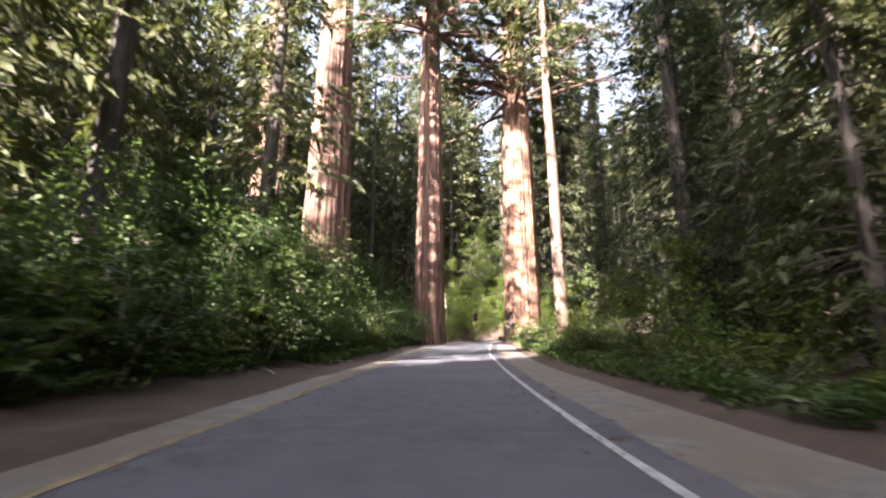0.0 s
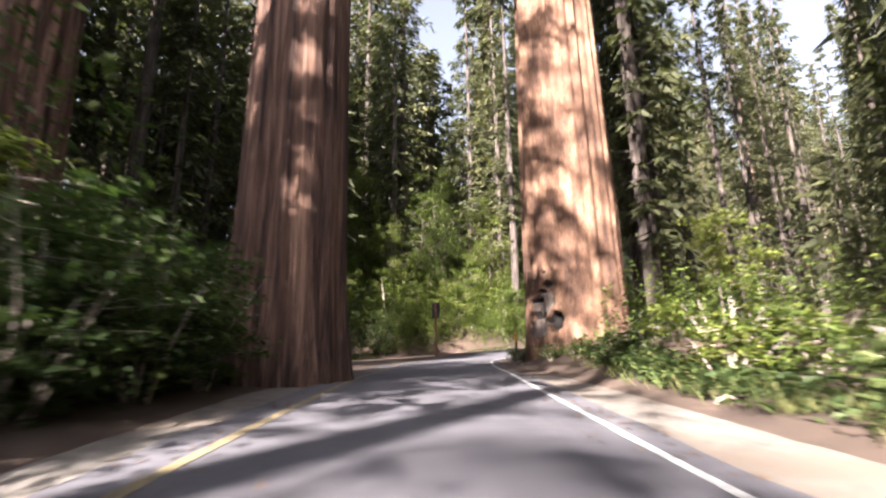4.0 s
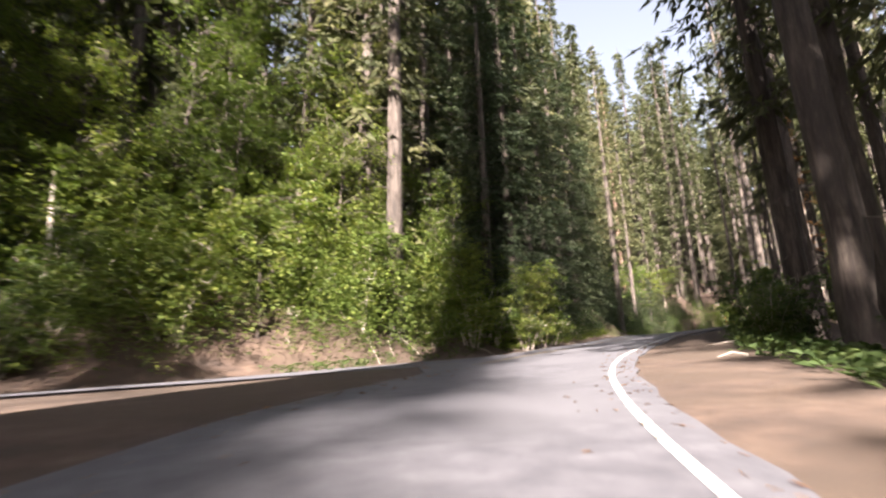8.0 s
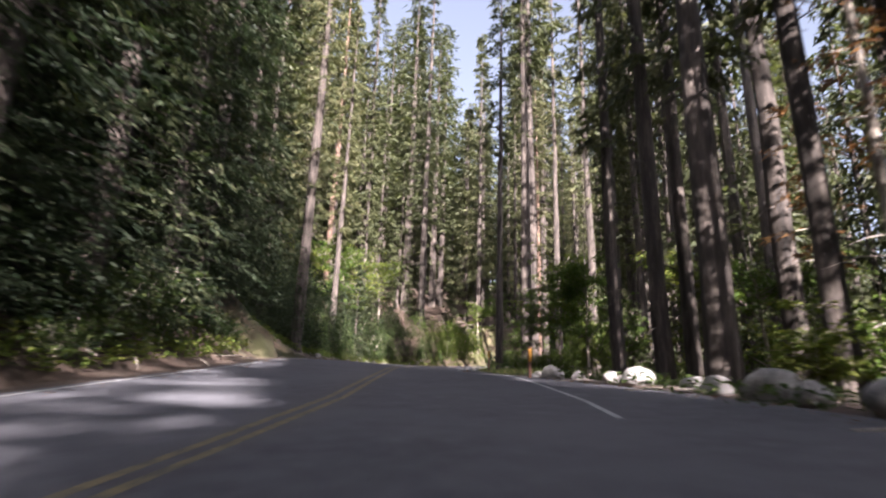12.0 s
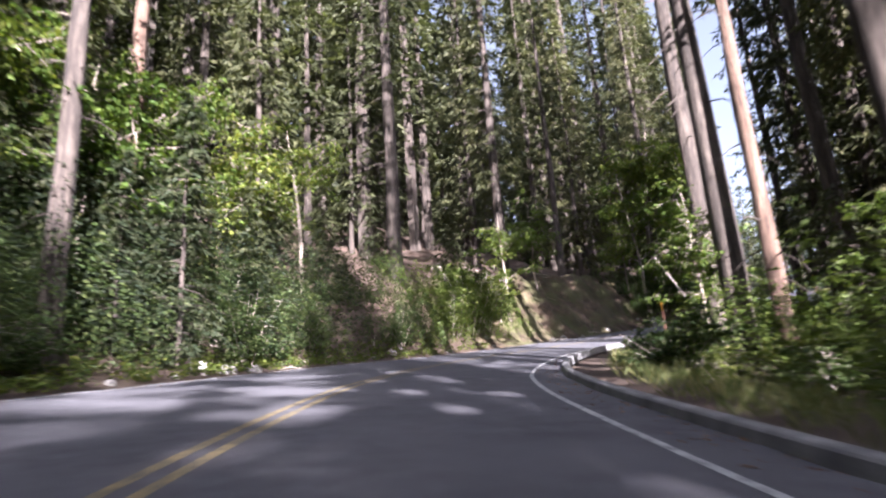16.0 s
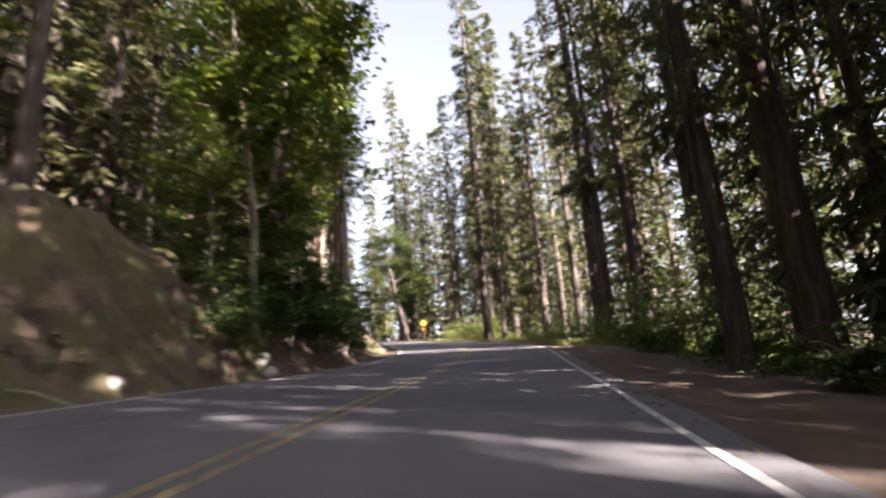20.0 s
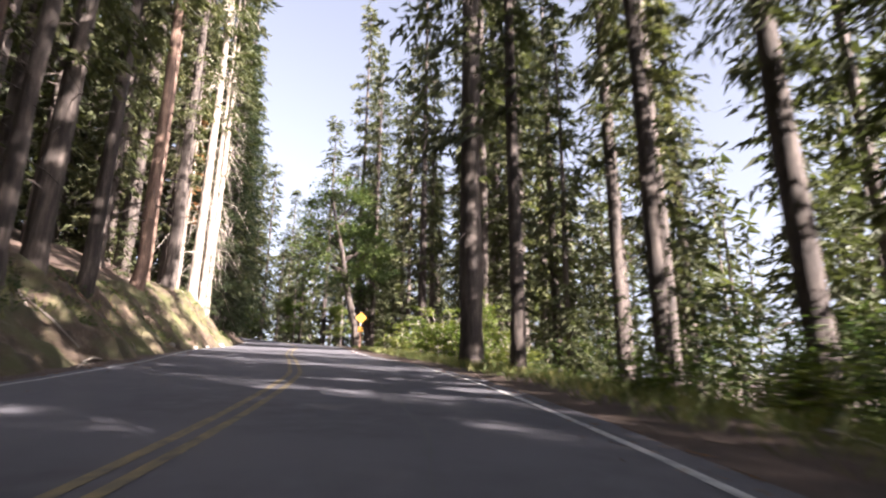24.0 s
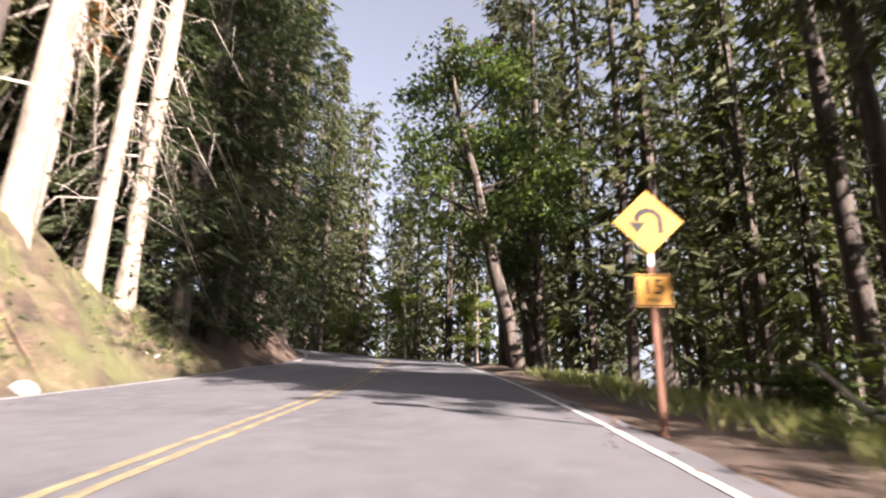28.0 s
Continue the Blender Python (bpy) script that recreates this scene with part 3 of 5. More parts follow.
# ---- road ----
def ribbon(name, s0, s1, lo, hi, lift, mat, step=1.0, across=2, thick=0.0, label="", category="", edge=0.0, seed=0):
    """A strip along the road from station s0 to s1 between offsets lo and hi (numbers or functions of the station)."""
    g = np.random.default_rng(seed + 7)
    ss = np.linspace(s0, s1, max(2, int((s1 - s0) / step) + 1))
    v = []
    for s in ss:
        a, b = (f(s) if callable(f) else f for f in (lo, hi))
        a, b = a + g.normal(0, edge), b + g.normal(0, edge)
        for k in range(across + 1):
            o = a + (b - a) * k / across
            z = road_z(s) + float(tilt_z(s, o))
            x, y = at(s, o)
            v.append((x, y, z + (lift(s, o) if callable(lift) else lift)))
    m = across + 1
    f = [(i * m + k, i * m + k + 1, (i + 1) * m + k + 1, (i + 1) * m + k) for i in range(len(ss) - 1) for k in range(across)]
    if thick:
        n = len(v)
        v += [(x, y, z - thick) for x, y, z in v]
        for i in range(len(ss) - 1):
            f.append((i * m, (i + 1) * m, n + (i + 1) * m, n + i * m))
            f.append((i * m + across, n + i * m + across, n + (i + 1) * m + across, (i + 1) * m + across))
        e = (len(ss) - 1) * m
        f.append((0, n, n + across, across))
        f.append((e, e + across, n + e + across, n + e))
    ob = new(name, mesh_of(name, v, f, mat))
    return tagged(ob, label, category, kind="structure") if label else ob


def line_y(s):
    return float(np.interp(s, [5, 23, 32, 51, 58, 62, 85, 97, 103, 111, 130, 140, 150, 163, 172, 182, 205, 219, 233, 246],
                           [-2.26, -2.1, -1.8, -1.7, -2.05, -2.4, -2.5, -2.3, -1.9, -1.36, -1.42, -1.7, -2.2, -2.42, -2.0, -1.95, -1.65, -1.52, -2.0, -2.08]))


def line_w(s):
    return float(np.interp(s, [5, 22, 30, 51, 57, 62, 70, 88, 97, 103, 111, 120, 130, 136, 141.5, 145, 152, 163, 172, 180, 195, 205, 218, 225, 233, 240, 248],
                           [1.3, 1.5, 1.46, 1.7, 1.42, 1.16, 1.05, 1.13, 1.42, 1.5, 2.2, 2.5, 2.45, 2.1, 1.68, 1.5, 1.12, 1.03, 1.36, 1.45, 1.6, 1.83, 2.05, 2.1, 1.68, 1.6, 1.85]))


def line_l(s):
    return float(np.interp(s, [90, 115, 135, 145, 165, 176, 186, 205, 222, 236, 252], [-5.9, -5.7, -5.6, -6.8, -7.0, -6.5, -5.7, -5.2, -5.35, -6.6, -6.85]))


def road_left(s):
    if s < 92:
        return float(np.interp(s, [-60, 50, 58, 80, 84, 88, 92], [-2.45, -2.2, -2.75, -2.65, -4.5, -7.0, -6.25]))
    return line_l(s) - 0.3


def road_right(s):
    return line_w(s) + float(np.interp(s, [-60, 94, 98, 104, 113, 122, 128, 150, 159, 168, 173, 260], [0.35, 0.4, 0.8, 3.4, 2.6, 1.0, 0.75, 0.75, 0.5, 0.42, 0.4, 0.3]))


road = ribbon("road", -60, 318, road_left, road_right, 0.0, ASPHALT, 0.8, 6, 0.12, "grey asphalt forest road climbing in bends", "road", 0.03)


def painted(name, s0, s1, off, width, mat, label):
    return ribbon(name, s0, s1, lambda s: (off(s) if callable(off) else off) - width / 2, lambda s: (off(s) if callable(off) else off) + width / 2, 0.006, mat, 0.8, 1, 0.0, label, "road marking", 0.004)


painted("yellow_line", -60, 66, line_y, 0.11, YELLOW, "worn yellow edge line on asphalt")
painted("yellow_line", 83, 300, lambda s: line_y(s) - 0.11, 0.10, YELLOW, "worn double yellow centre line on asphalt")
painted("yellow_line", 83, 300, lambda s: line_y(s) + 0.11, 0.10, YELLOW, "worn double yellow centre line on asphalt")
painted("white_line", -60, 102.5, line_w, 0.09, WHITE, "white edge line on asphalt")
painted("white_line", 108.7, 300, line_w, 0.09, WHITE, "white edge line on asphalt")
painted("white_line", 96, 300, line_l, 0.09, WHITE, "white edge line on asphalt")

ribbon("gravel_shoulder", -60, 50, lambda s: road_right(s) - 0.2, lambda s: 3.7 + 0.3 * math.sin(s * 0.7), lambda s, o: -0.03 - 0.02 * (o - 1.8), GRAVEL, 0.8, 4, 0.0, "dusty gravel shoulder beside asphalt", "shoulder", 0.06, 3)
ribbon("earth_shoulder", 50, 94.5, lambda s: road_right(s) - 0.2, lambda s: 3.3 + 0.3 * math.sin(s * 0.7), lambda s, o: -0.03 + 0.02 * (o - 1.8), DIRT, 0.8, 4, 0.0, "earth shoulder strewn with brown needles", "shoulder", 0.06, 9)
ribbon("earth_shoulder", 165, 262, lambda s: road_right(s) - 0.2, lambda s: 3.4 + 0.25 * math.sin(s * 0.8), lambda s, o: -0.03 - 0.03 * (o - 1.8) - 0.09 * max(0.0, 170 - s), DIRT, 0.8, 4, 0.0, "earth shoulder strewn with red needles", "shoulder", 0.08, 4)
ribbon("gravel_shoulder", -60, 52, lambda s: float(np.interp(s, [0, 30], [-4.6, -3.5])) + 0.15 * math.sin(s * 0.6), lambda s: road_left(s) + 0.2, lambda s, o: -0.03 - 0.02 * (-o - 2.2), GRAVEL, 0.8, 4, 0.0, "dusty gravel shoulder beside asphalt", "shoulder", 0.06, 5)

ribbon("earth_shoulder", 48, 97, lambda s: road_left(s) - 1.3, lambda s: road_left(s) + 0.2, -0.035, DIRT, 0.8, 3, 0.0, "earth shoulder strewn with brown needles", "shoulder", 0.05, 11)
ribbon("earth_shoulder", 96, 262, lambda s: -float(np.interp(s, L_S, L_W)) - 0.25, lambda s: road_left(s) + 0.2, -0.03, DIRT, 0.8, 3, 0.0, "earth shoulder strewn with brown needles", "shoulder", 0.04, 12)


def cut_bank(s0, s1, seed):
    """A worn earth bank along the left side, with rills and ledges."""
    nv = 22
    ss = np.arange(s0, s1, 0.24)
    v = []
    for s in ss:
        w, run = float(np.interp(s, L_S, L_W)), float(np.interp(s, L_S, L_RUN))
        for k in range(nv):
            u = k / (nv - 1)
            v.append((*at(s, -(w - 0.35 + (run + 1.3) * u)), s, u))
    v = np.array(v)
    z = land(v[:, 0], v[:, 1])
    fade = np.clip(np.minimum(v[:, 2] - s0, s1 - v[:, 2]) / 2.5, 0, 1) * np.clip(np.minimum(v[:, 3] / 0.1, (1 - v[:, 3]) / 0.25), 0, 1)
    bump_z = np.array([noise.fractal(Vector((a * 0.9, b * 0.9, seed)), 0.9, 2.1, 5) + 0.6 * noise.noise(Vector((c * 2.2, d * 1.2, seed + 4))) for a, b, c, d in v])
    slump = np.array([noise.noise(Vector((c * 0.38, seed + 9.0, 0.4 * d))) + 0.5 * noise.noise(Vector((c * 1.1, seed + 3.0, d))) for _, _, c, d in v])
    z += -0.12 + fade * (0.25 + 0.4 * bump_z + 0.75 * slump)
    m = nv
    f = [(i * m + k, i * m + k + 1, (i + 1) * m + k + 1, (i + 1) * m + k) for i in range(len(ss) - 1) for k in range(m - 1)]
    return tagged(new("cut_bank", mesh_of("cut_bank", np.c_[v[:, :2], z], f, CUTBANK, True)), "worn earth cut bank with moss and roots beside the road", "bank", kind="structure")


cut_bank(124, 135, 1)
cut_bank(170, 190, 2)
cut_bank(205, 264, 3)

# the second roadway that joins from the west
sv, sf = [], []
for i, p in enumerate(SIDE_TRACK):
    t = SIDE_TRACK[min(i + 1, len(SIDE_TRACK) - 1)] - SIDE_TRACK[max(i - 1, 0)]
    t = t[:2] / np.linalg.norm(t[:2])
    for o in (-1.9, -0.6, 0.6, 1.9):
        x, y = p[0] + t[1] * o, p[1] - t[0] * o
        ss, oo, _ = station(x, y)
        sv.append((x, y, float(land(x, y)[0]) + float(np.interp(road_left(ss[0]) - oo[0], [-0.5, 0.2, 2.5], [-0.06, -0.015, 0.05]))))
    if i:
        a = 4 * i
        sf += [(a - 4 + k, a - 3 + k, a + 1 + k, a + k) for k in range(3)]
tagged(new("side_road", mesh_of("side_road", sv, sf, ASPHALT)), "narrow asphalt side road joining at a fork", "road", kind="structure")


def kerb(s0, s1):
    """A rounded concrete kerb along the right-hand edge."""
    prof = [(0.0, -0.1), (0.035, 0.095), (0.055, 0.115), (0.08, 0.122), (0.19, 0.12), (0.21, 0.11), (0.225, -0.1)]
    ss = np.arange(s0, s1, 0.6)
    v, f = [], []
    for s in ss:
        o0 = road_right(s) - 0.02
        fade = min(1.0, (s - s0) / 1.2 + 0.15, (ss[-1] - s) / 1.2 + 0.15)
        for o, h in prof:
            x, y = at(s, o0 + o)
            v.append((x, y, road_z(s) + float(tilt_z(s, o0)) + (h * fade if h > 0 else h)))
    m = len(prof)
    for i in range(len(ss) - 1):
        for k in range(m - 1):
            f.append((i * m + k, i * m + k + 1, (i + 1) * m + k + 1, (i + 1) * m + k))
    f += [tuple(range(m)), tuple(range(len(v) - 1, len(v) - m - 1, -1))]
    return tagged(new("kerb", mesh_of("kerb", v, f, CONCRETE)), "worn pale concrete kerb along the road edge", "kerb", kind="structure")


kerb(123, 169)
# bay line of the pull-out, across the lay-by
bx = [at(105.4, 2.0), at(105.7, 2.0), at(104.6, 5.0), at(104.3, 5.0)]
tagged(new("white_line", mesh_of("white_line", [(x, y, road_z(105) + float(tilt_z(105, 3.4)) + 0.012) for x, y in bx], [(0, 1, 2, 3)], WHITE)), "white bay line across the lay-by", "road marking", kind="structure")

# ---- forest ----
rng = np.random.default_rng(11)
CONIFERS = [
    conifer_parts(1, 38, 0.42, 7, 3.4),
    conifer_parts(2, 32, 0.34, 3, 3.4),
    conifer_parts(3, 44, 0.52, 12, 3.7, whorl=0.85),
    conifer_parts(4, 24, 0.22, 2, 2.6, whorl=0.6),
    conifer_parts(5, 36, 0.38, 11, 2.7, k=7, t=6, gap=0.42),
    conifer_parts(6, 15, 0.16, 0.6, 2.4, whorl=0.42, twig=0.32, droop=0.38),
    conifer_parts(7, 34, 0.36, 7, 3.3, whorl=0.95, k=7, t=4, twig=0.6),
    conifer_parts(8, 40, 0.40, 9, 3.2, whorl=1.0, k=7, t=4, twig=0.6),
    conifer_parts(9, 24, 0.2, 3, 2.7, whorl=0.8, k=7, t=4, twig=0.5),
    conifer_parts(10, 22, 0.22, 8, 1.8, whorl=1.2, k=6, t=4, twig=0.3, dry=True, bark=BARK_PALE),
    conifer_parts(12, 30, 0.30, 12, 2.6, whorl=0.85, bark=BARK_CEDAR),
    conifer_parts(13, 11, 0.12, 0.4, 2.0, whorl=0.36, twig=0.26, droop=0.42, mat=NEEDLES_SHADED),
    conifer_parts(14, 38, 0.42, 5.5, 3.5, twig=0.48),
    conifer_parts(15, 32, 0.34, 3, 3.5, twig=0.46),
    conifer_parts(16, 44, 0.52, 10, 3.9, whorl=0.85, twig=0.5),
    conifer_parts(17, 36, 0.38, 8, 2.9, k=7, t=6, gap=0.35),
    conifer_parts(18, 38, 0.38, 11, 2.9, whorl=0.8, k=7, t=6, gap=0.38),
    conifer_parts(19, 34, 0.4, 0.9, 4.6, whorl=0.55, per=6, k=12, t=8, twig=0.23, droop=0.42, mat=NEEDLES_SHADED),
    # bark coloured pale to give these bank stems their sunlit look
    conifer_parts(20, 30, 0.30, 14, 2.6, whorl=0.9, bark=BARK_PALE, dead=2.6),
    conifer_parts(21, 38, 0.38, 18, 2.7, whorl=0.8, k=7, t=6, gap=0.35),
]
C_LABEL = ["tall fir with grey-brown bark and dark drooping boughs", "fir with dense dark green crown on the forest slope", "tall old conifer with furrowed bark and high crown",
           "slender young fir with boughs low down", "tall thin conifer with sparse crown and dead limbs", "young fir clothed in boughs to the ground",
           "tall fir deep in the forest", "tall bare-stemmed conifer deep in the forest", "slender fir deep in the forest",
           "dying pale-barked conifer with dry brown needles", "tall cedar with cinnamon-coloured bark", "small bushy fir at the road verge"]
C_LABEL += [C_LABEL[0], C_LABEL[1], C_LABEL[2], C_LABEL[4], "tall straight conifer with a high small crown", "broad dark fir with boughs sweeping to the ground", "conifer with sunlight put into its bark colour, drooping dead limbs, on the bank", "tall straight conifer with bare stem and high crown"]
C_R = [0.42, 0.34, 0.52, 0.22, 0.38, 0.16, 0.36, 0.40, 0.2, 0.22, 0.30, 0.12, 0.42, 0.34, 0.52, 0.38, 0.38, 0.4, 0.3, 0.38]
# places that the afternoon sun reaches: station, offset, height above the road, width
GLADES_FORK = [(12, -7, 2.5, 0.9), (18, -6.5, 2, 0.9), (23, -8, 3, 0.9), (31, 5.5, 1, 0.4), (29, 3.0, 0, 0.4), (64, -1.5, 0, 0.3), (68, 1.6, 0, 0.6), (72, 1.8, 0, 0.8), (76, 1.4, 0, 0.8), (80, 0.8, 0, 0.7), (84, -1, 0, 0.8), (88, -4, 0, 0.8),
               (76, -16, 4, 0.8)]
GLADES_LAYBY = [(109, 5.5, 0.5, 0.5), (115, 5.0, 0.5, 0.5), (148, -4, 0, 0.4), (153, -8, 0.5, 0.5), (158, -3, 0, 0.5), (161, -6, 0, 0.6), (164, -2, 0, 0.8), (106, 5.2, 0.3, 0.7), (110, 5.6, 0.4, 0.8), (113, 5.3, 0.3, 0.6), (117, 4.8, 0.3, 0.7), (141, 0, 0, 0.4),
                (143, -2, 0, 0.4), (156, -12, 7, 0.8), (162, -13, 8, 0.8), (128.5, -3, 0, 0.4), (129, 1, 0, 0.4), (131.5, -1.5, 0, 0.4)]
GLADES_BEND = [(166, -6, 0, 1.0), (169, -4, 0, 0.9), (170, -9, 1.5, 1.6), (172, -9.3, 3.5, 1.4), (170, 0, 0, 0.6), (168, -2, 0, 0.8), (172, -2, 0, 0.8), (166, 1, 0, 0.6), (173, -5, 0, 0.8), (174, -4, 0, 0.5), (175, 2.2, 0, 0.4), (189, -12, 12, 0.5),
               (200, 2, 0, 0.4)]
GLADES_BANK = [(207, -7, 1.5, 0.4), (210, -8.5, 2, 1.0), (210, -2, 0, 0.3), (228, 5, 1.5, 0.8), (240, 4.6, 1.5, 0.8), (251, -9, 2, 1.4), (255, -9, 3, 1.6), (256, -9.5, 9, 1.2), (245, -4, 0, 0.2), (214, -1, 0, 0.5), (226, -2, 0, 0.3), (234, -1, 0, 0.3),
               (212, 12, 16, 0.5), (228, 10, 14, 0.5)]
GLADES = GLADES_FORK + GLADES_LAYBY + GLADES_BEND + GLADES_BANK
G_XYZ = [(*at(s, o), road_z(s) + h, w) for s, o, h, w in GLADES]
G_XYZ += [(x, y, z + h, 1.0) for x, y, z in ((9, 90.7, 14.6), (11, 91.5, 15), (14, 93, 15.5)) for h in (1.0, 5.0, 9.0, 13.0)]
G_XYZ += [(*at(s, o), road_z(s) + h, 0.8) for s, o, h in ((100, 9, 5), (108, 10, 6), (115, 9, 4), (112, 14, 10), (120, 9, 8))]
G_XYZ += [(23.0, 98.4, 18.0, 0.8), (23.0, 98.4, 21.0, 0.8)]
G_XYZ += [(104.5, 140.2, float(land(104.5, 140.2)[0]) + 6, 2.2), (107.5, 140.8, float(land(107.5, 140.8)[0]) + 9, 1.5)]
G_XYZ += [(-10.6, 49.5, 18.0, 1.4), (-10.6, 49.5, 24.0, 1.4), (-10.6, 49.5, 32.0, 1.4), (-10.6, 49.5, 40.0, 1.2), (6.7, 34.9, 9.0, 0.3), (6.5, 52.8, 15.0, 0.48), (-1.4, 46.3, 20.0, 0.4), (2.0, 76.0, 18.0, 1.0)]
TALL = 1.28
SUN_TAN = math.tan(radians(SUN_EL))
SUN_XY = (math.sin(radians(SUN_AZ)), math.cos(radians(SUN_AZ)))


def shades_glade(x, y, z, h, r=1.7, clear=0.1):
    """Whether a tree there would stand between a sunny place and the sun."""
    for px, py, pz, w in G_XYZ:
        dx, dy = x - px, y - py
        along = dx * SUN_XY[0] + dy * SUN_XY[1]
        if along > 1.0 and abs(dx * SUN_XY[1] - dy * SUN_XY[0]) < w + r * min(1.0, w / 0.8) and z + clear * h < pz + along * SUN_TAN < z + h:
            return True
    return False


def conifer(k, x, y, scale=1.0, turn=None, group="forest conifers", tilt=0.0):
    z = float(land(x, y)[0]) - 0.05
    return plant("conifer_tree", CONIFERS[k], ("trunk", "branchwork", "crown"), x, y, z, C_LABEL[k], "tree", group, rng.uniform(0, 360) if turn is None else turn, scale, tilt, 1.0 if k in (5, 9, 11, 17) else TALL)


def sequoia(x, y, r, h, seed, label, crown_from=0.36, flare=1.0, scars=(), reach=1.0, bark=None):
    """A giant sequoia: fluted red trunk with a flared foot, heavy limbs high up. scars: angle, half width, foot, top, depth, material."""
    g = np.random.default_rng(seed)
    z0 = float(land(x, y)[0])
    zs = np.r_[-1.0, np.arange(0, 6, 0.05 if scars else 0.5), np.linspace(6, h, 34)]
    rr = r * np.interp(zs, [-1, 0, 0.6, 1.4, 2.5, 4, 6, h], [*(np.array([1.45, 1.3, 1.18, 1.09, 1.04, 1.0]) ** flare), 0.97, 0.3])
    n = 220 if scars else 88
    a = np.arange(n) * 2 * np.pi / n
    fl = np.ones((len(zs), n))
    for k, amp in ((4, 0.02), (7, 0.02), (13, 0.024), (22, 0.03), (31, 0.03)):
        ph = np.interp(zs, np.linspace(-1, h, 14), np.cumsum(g.normal(0, 0.45, 14)) + g.uniform(0, 6))
        calm = np.interp(zs, [0, 3, 9], [0.3, 0.45, 1.0])[:, None] if scars else 1.0
        fl += amp * calm * np.sin(k * a[None] + ph[:, None])
    fl += (0.03 if scars else 0.08) * np.clip(1 - zs / 3, 0, 1)[:, None] * np.sin(6 * a + 1)[None] + g.normal(0, 0.003 if scars else 0.006, fl.shape)
    slot = np.zeros((len(zs), n), int)
    for az, half, lo, hi, depth, m in scars:
        p = ((a - az + np.pi) % (2 * np.pi) - np.pi)[None] / half
        q = (2 * (zs - lo) / (hi - lo) - 1)[:, None]
        d = np.sqrt(p**2 * (1 + 0.5 * np.clip(q, 0, 1)) + q**2) + 0.12 * np.sin(9 * a[None] + 5 * zs[:, None]) + 0.13 * np.sin(31 * a[None] + 7 * zs[:, None]) * np.cos(13 * zs[:, None] - 17 * a[None])
        fl -= depth / r * np.clip(1.15 - d, 0, 0.35) / 0.35
        slot[d < 1] = m
    axis = np.c_[np.zeros(len(zs)), np.zeros(len(zs)), zs]
    ob = root("giant_sequoia", x, y, z0, label, "tree", "giant sequoias")
    verts, faces = tube(axis, rr, n, np.roll(fl, -(n // 4), axis=1))
    me = mesh_of("trunk", verts, faces, bark or BARK_RED, True)
    if scars:
        me.materials.append(CHAR_SHADOW)
        me.materials.append(SCARWOOD)
        fv = np.array([f[0] for f in faces[:-2]])
        ang = np.arctan2(verts[fv, 1], verts[fv, 0])
        col = np.round((ang % (2 * np.pi)) / (2 * np.pi) * n).astype(int) % n
        row = fv // n
        me.polygons.foreach_set("material_index", np.r_[slot[row, col], 0, 0].astype(np.int32))
    child("trunk", me, ob)
    cc, dd, ll = [], [], []
    for _ in range(int(40 * reach)):
        z = crown_from * h + (1 - crown_from) * h * g.uniform(0, 1) ** 1.3
        az, ln = g.uniform(0, 2 * np.pi), g.uniform(1.5, 4.2) * reach
        rad = float(np.interp(z, zs, rr)) * 0.8
        o = np.array([np.cos(az), np.sin(az), 0])
        c = o * rad + (0, 0, z)
        e = c + o * ln + (0, 0, g.uniform(-1.2, 0.8))
        child("limb", mesh_of("limb", *tube([c - o * 0.4, (c + e) / 2 + (0, 0, 0.2), e], [0.2, 0.12, 0.03], 6, close=False), BARK_RED, True), ob)
        m = 5
        u = np.linspace(0.35, 1.0, m)[:, None]
        cc.append(c * (1 - u) + e * u)
        dd.append(az + np.where(np.arange(m) % 2, 0.7, -0.7) * (np.arange(m) < m - 1) + g.normal(0, 0.3, m))
        ll.append(g.uniform(0.7, 1.7, m) * (0.7 + 0.25 * reach))
    child("crown", mesh_of("crown", *sprays(g, np.vstack(cc), np.concatenate(dd), np.concatenate(ll), 0.35, 9, 6, 0.42)[:2], NEEDLES), ob)
    return ob


sequoia(-19.3, 62.8, 2.0, 58, 31, "giant sequoia with red fluted bark on the slope", 0.28)
sequoia(-10.1, 50.5, 2.05, 62, 32, "giant sequoia with sunlit pale red bark above the brush", 0.66)
# limbs reach wide so that its unseen crown shades the road past the fork
sequoia(-1.05, 47.0, 1.08, 60, 33, "giant sequoia with straight red trunk close beside the road", 0.45, 0.6, reach=2.2)
# bare wood in two panels, a ledge over them whose shadow is coloured like char, hollows burnt into the foot
SCARS = [(-2.55, 0.26, 0.62, 1.4, 0.10, 2), (-2.70, 0.20, -0.3, 0.68, 0.09, 2), (-2.74, 0.17, 1.06, 1.2, 0.16, 1), (-2.60, 0.10, 1.30, 1.42, 0.12, 1),
         (-2.78, 0.11, 0.54, 0.78, 0.2, 1), (-2.575, 0.08, 0.48, 0.7, 0.25, 1), (-2.28, 0.17, 0.1, 0.72, 0.35, 1), (-2.44, 0.10, 1.44, 1.66, 0.2, 1), (3.08, 0.05, 1.18, 1.38, 0.08, 1), (-2.5, 0.05, 1.9, 2.0, 0.06, 1)]
# crown widened out of view to block the sun further up the road
sequoia(7.02, 53.65, 1.57, 60, 34, "giant sequoia with fire-scarred hollow foot close beside the road", 0.36, 0.3, scars=SCARS, reach=3.3, bark=BARK_BURL)

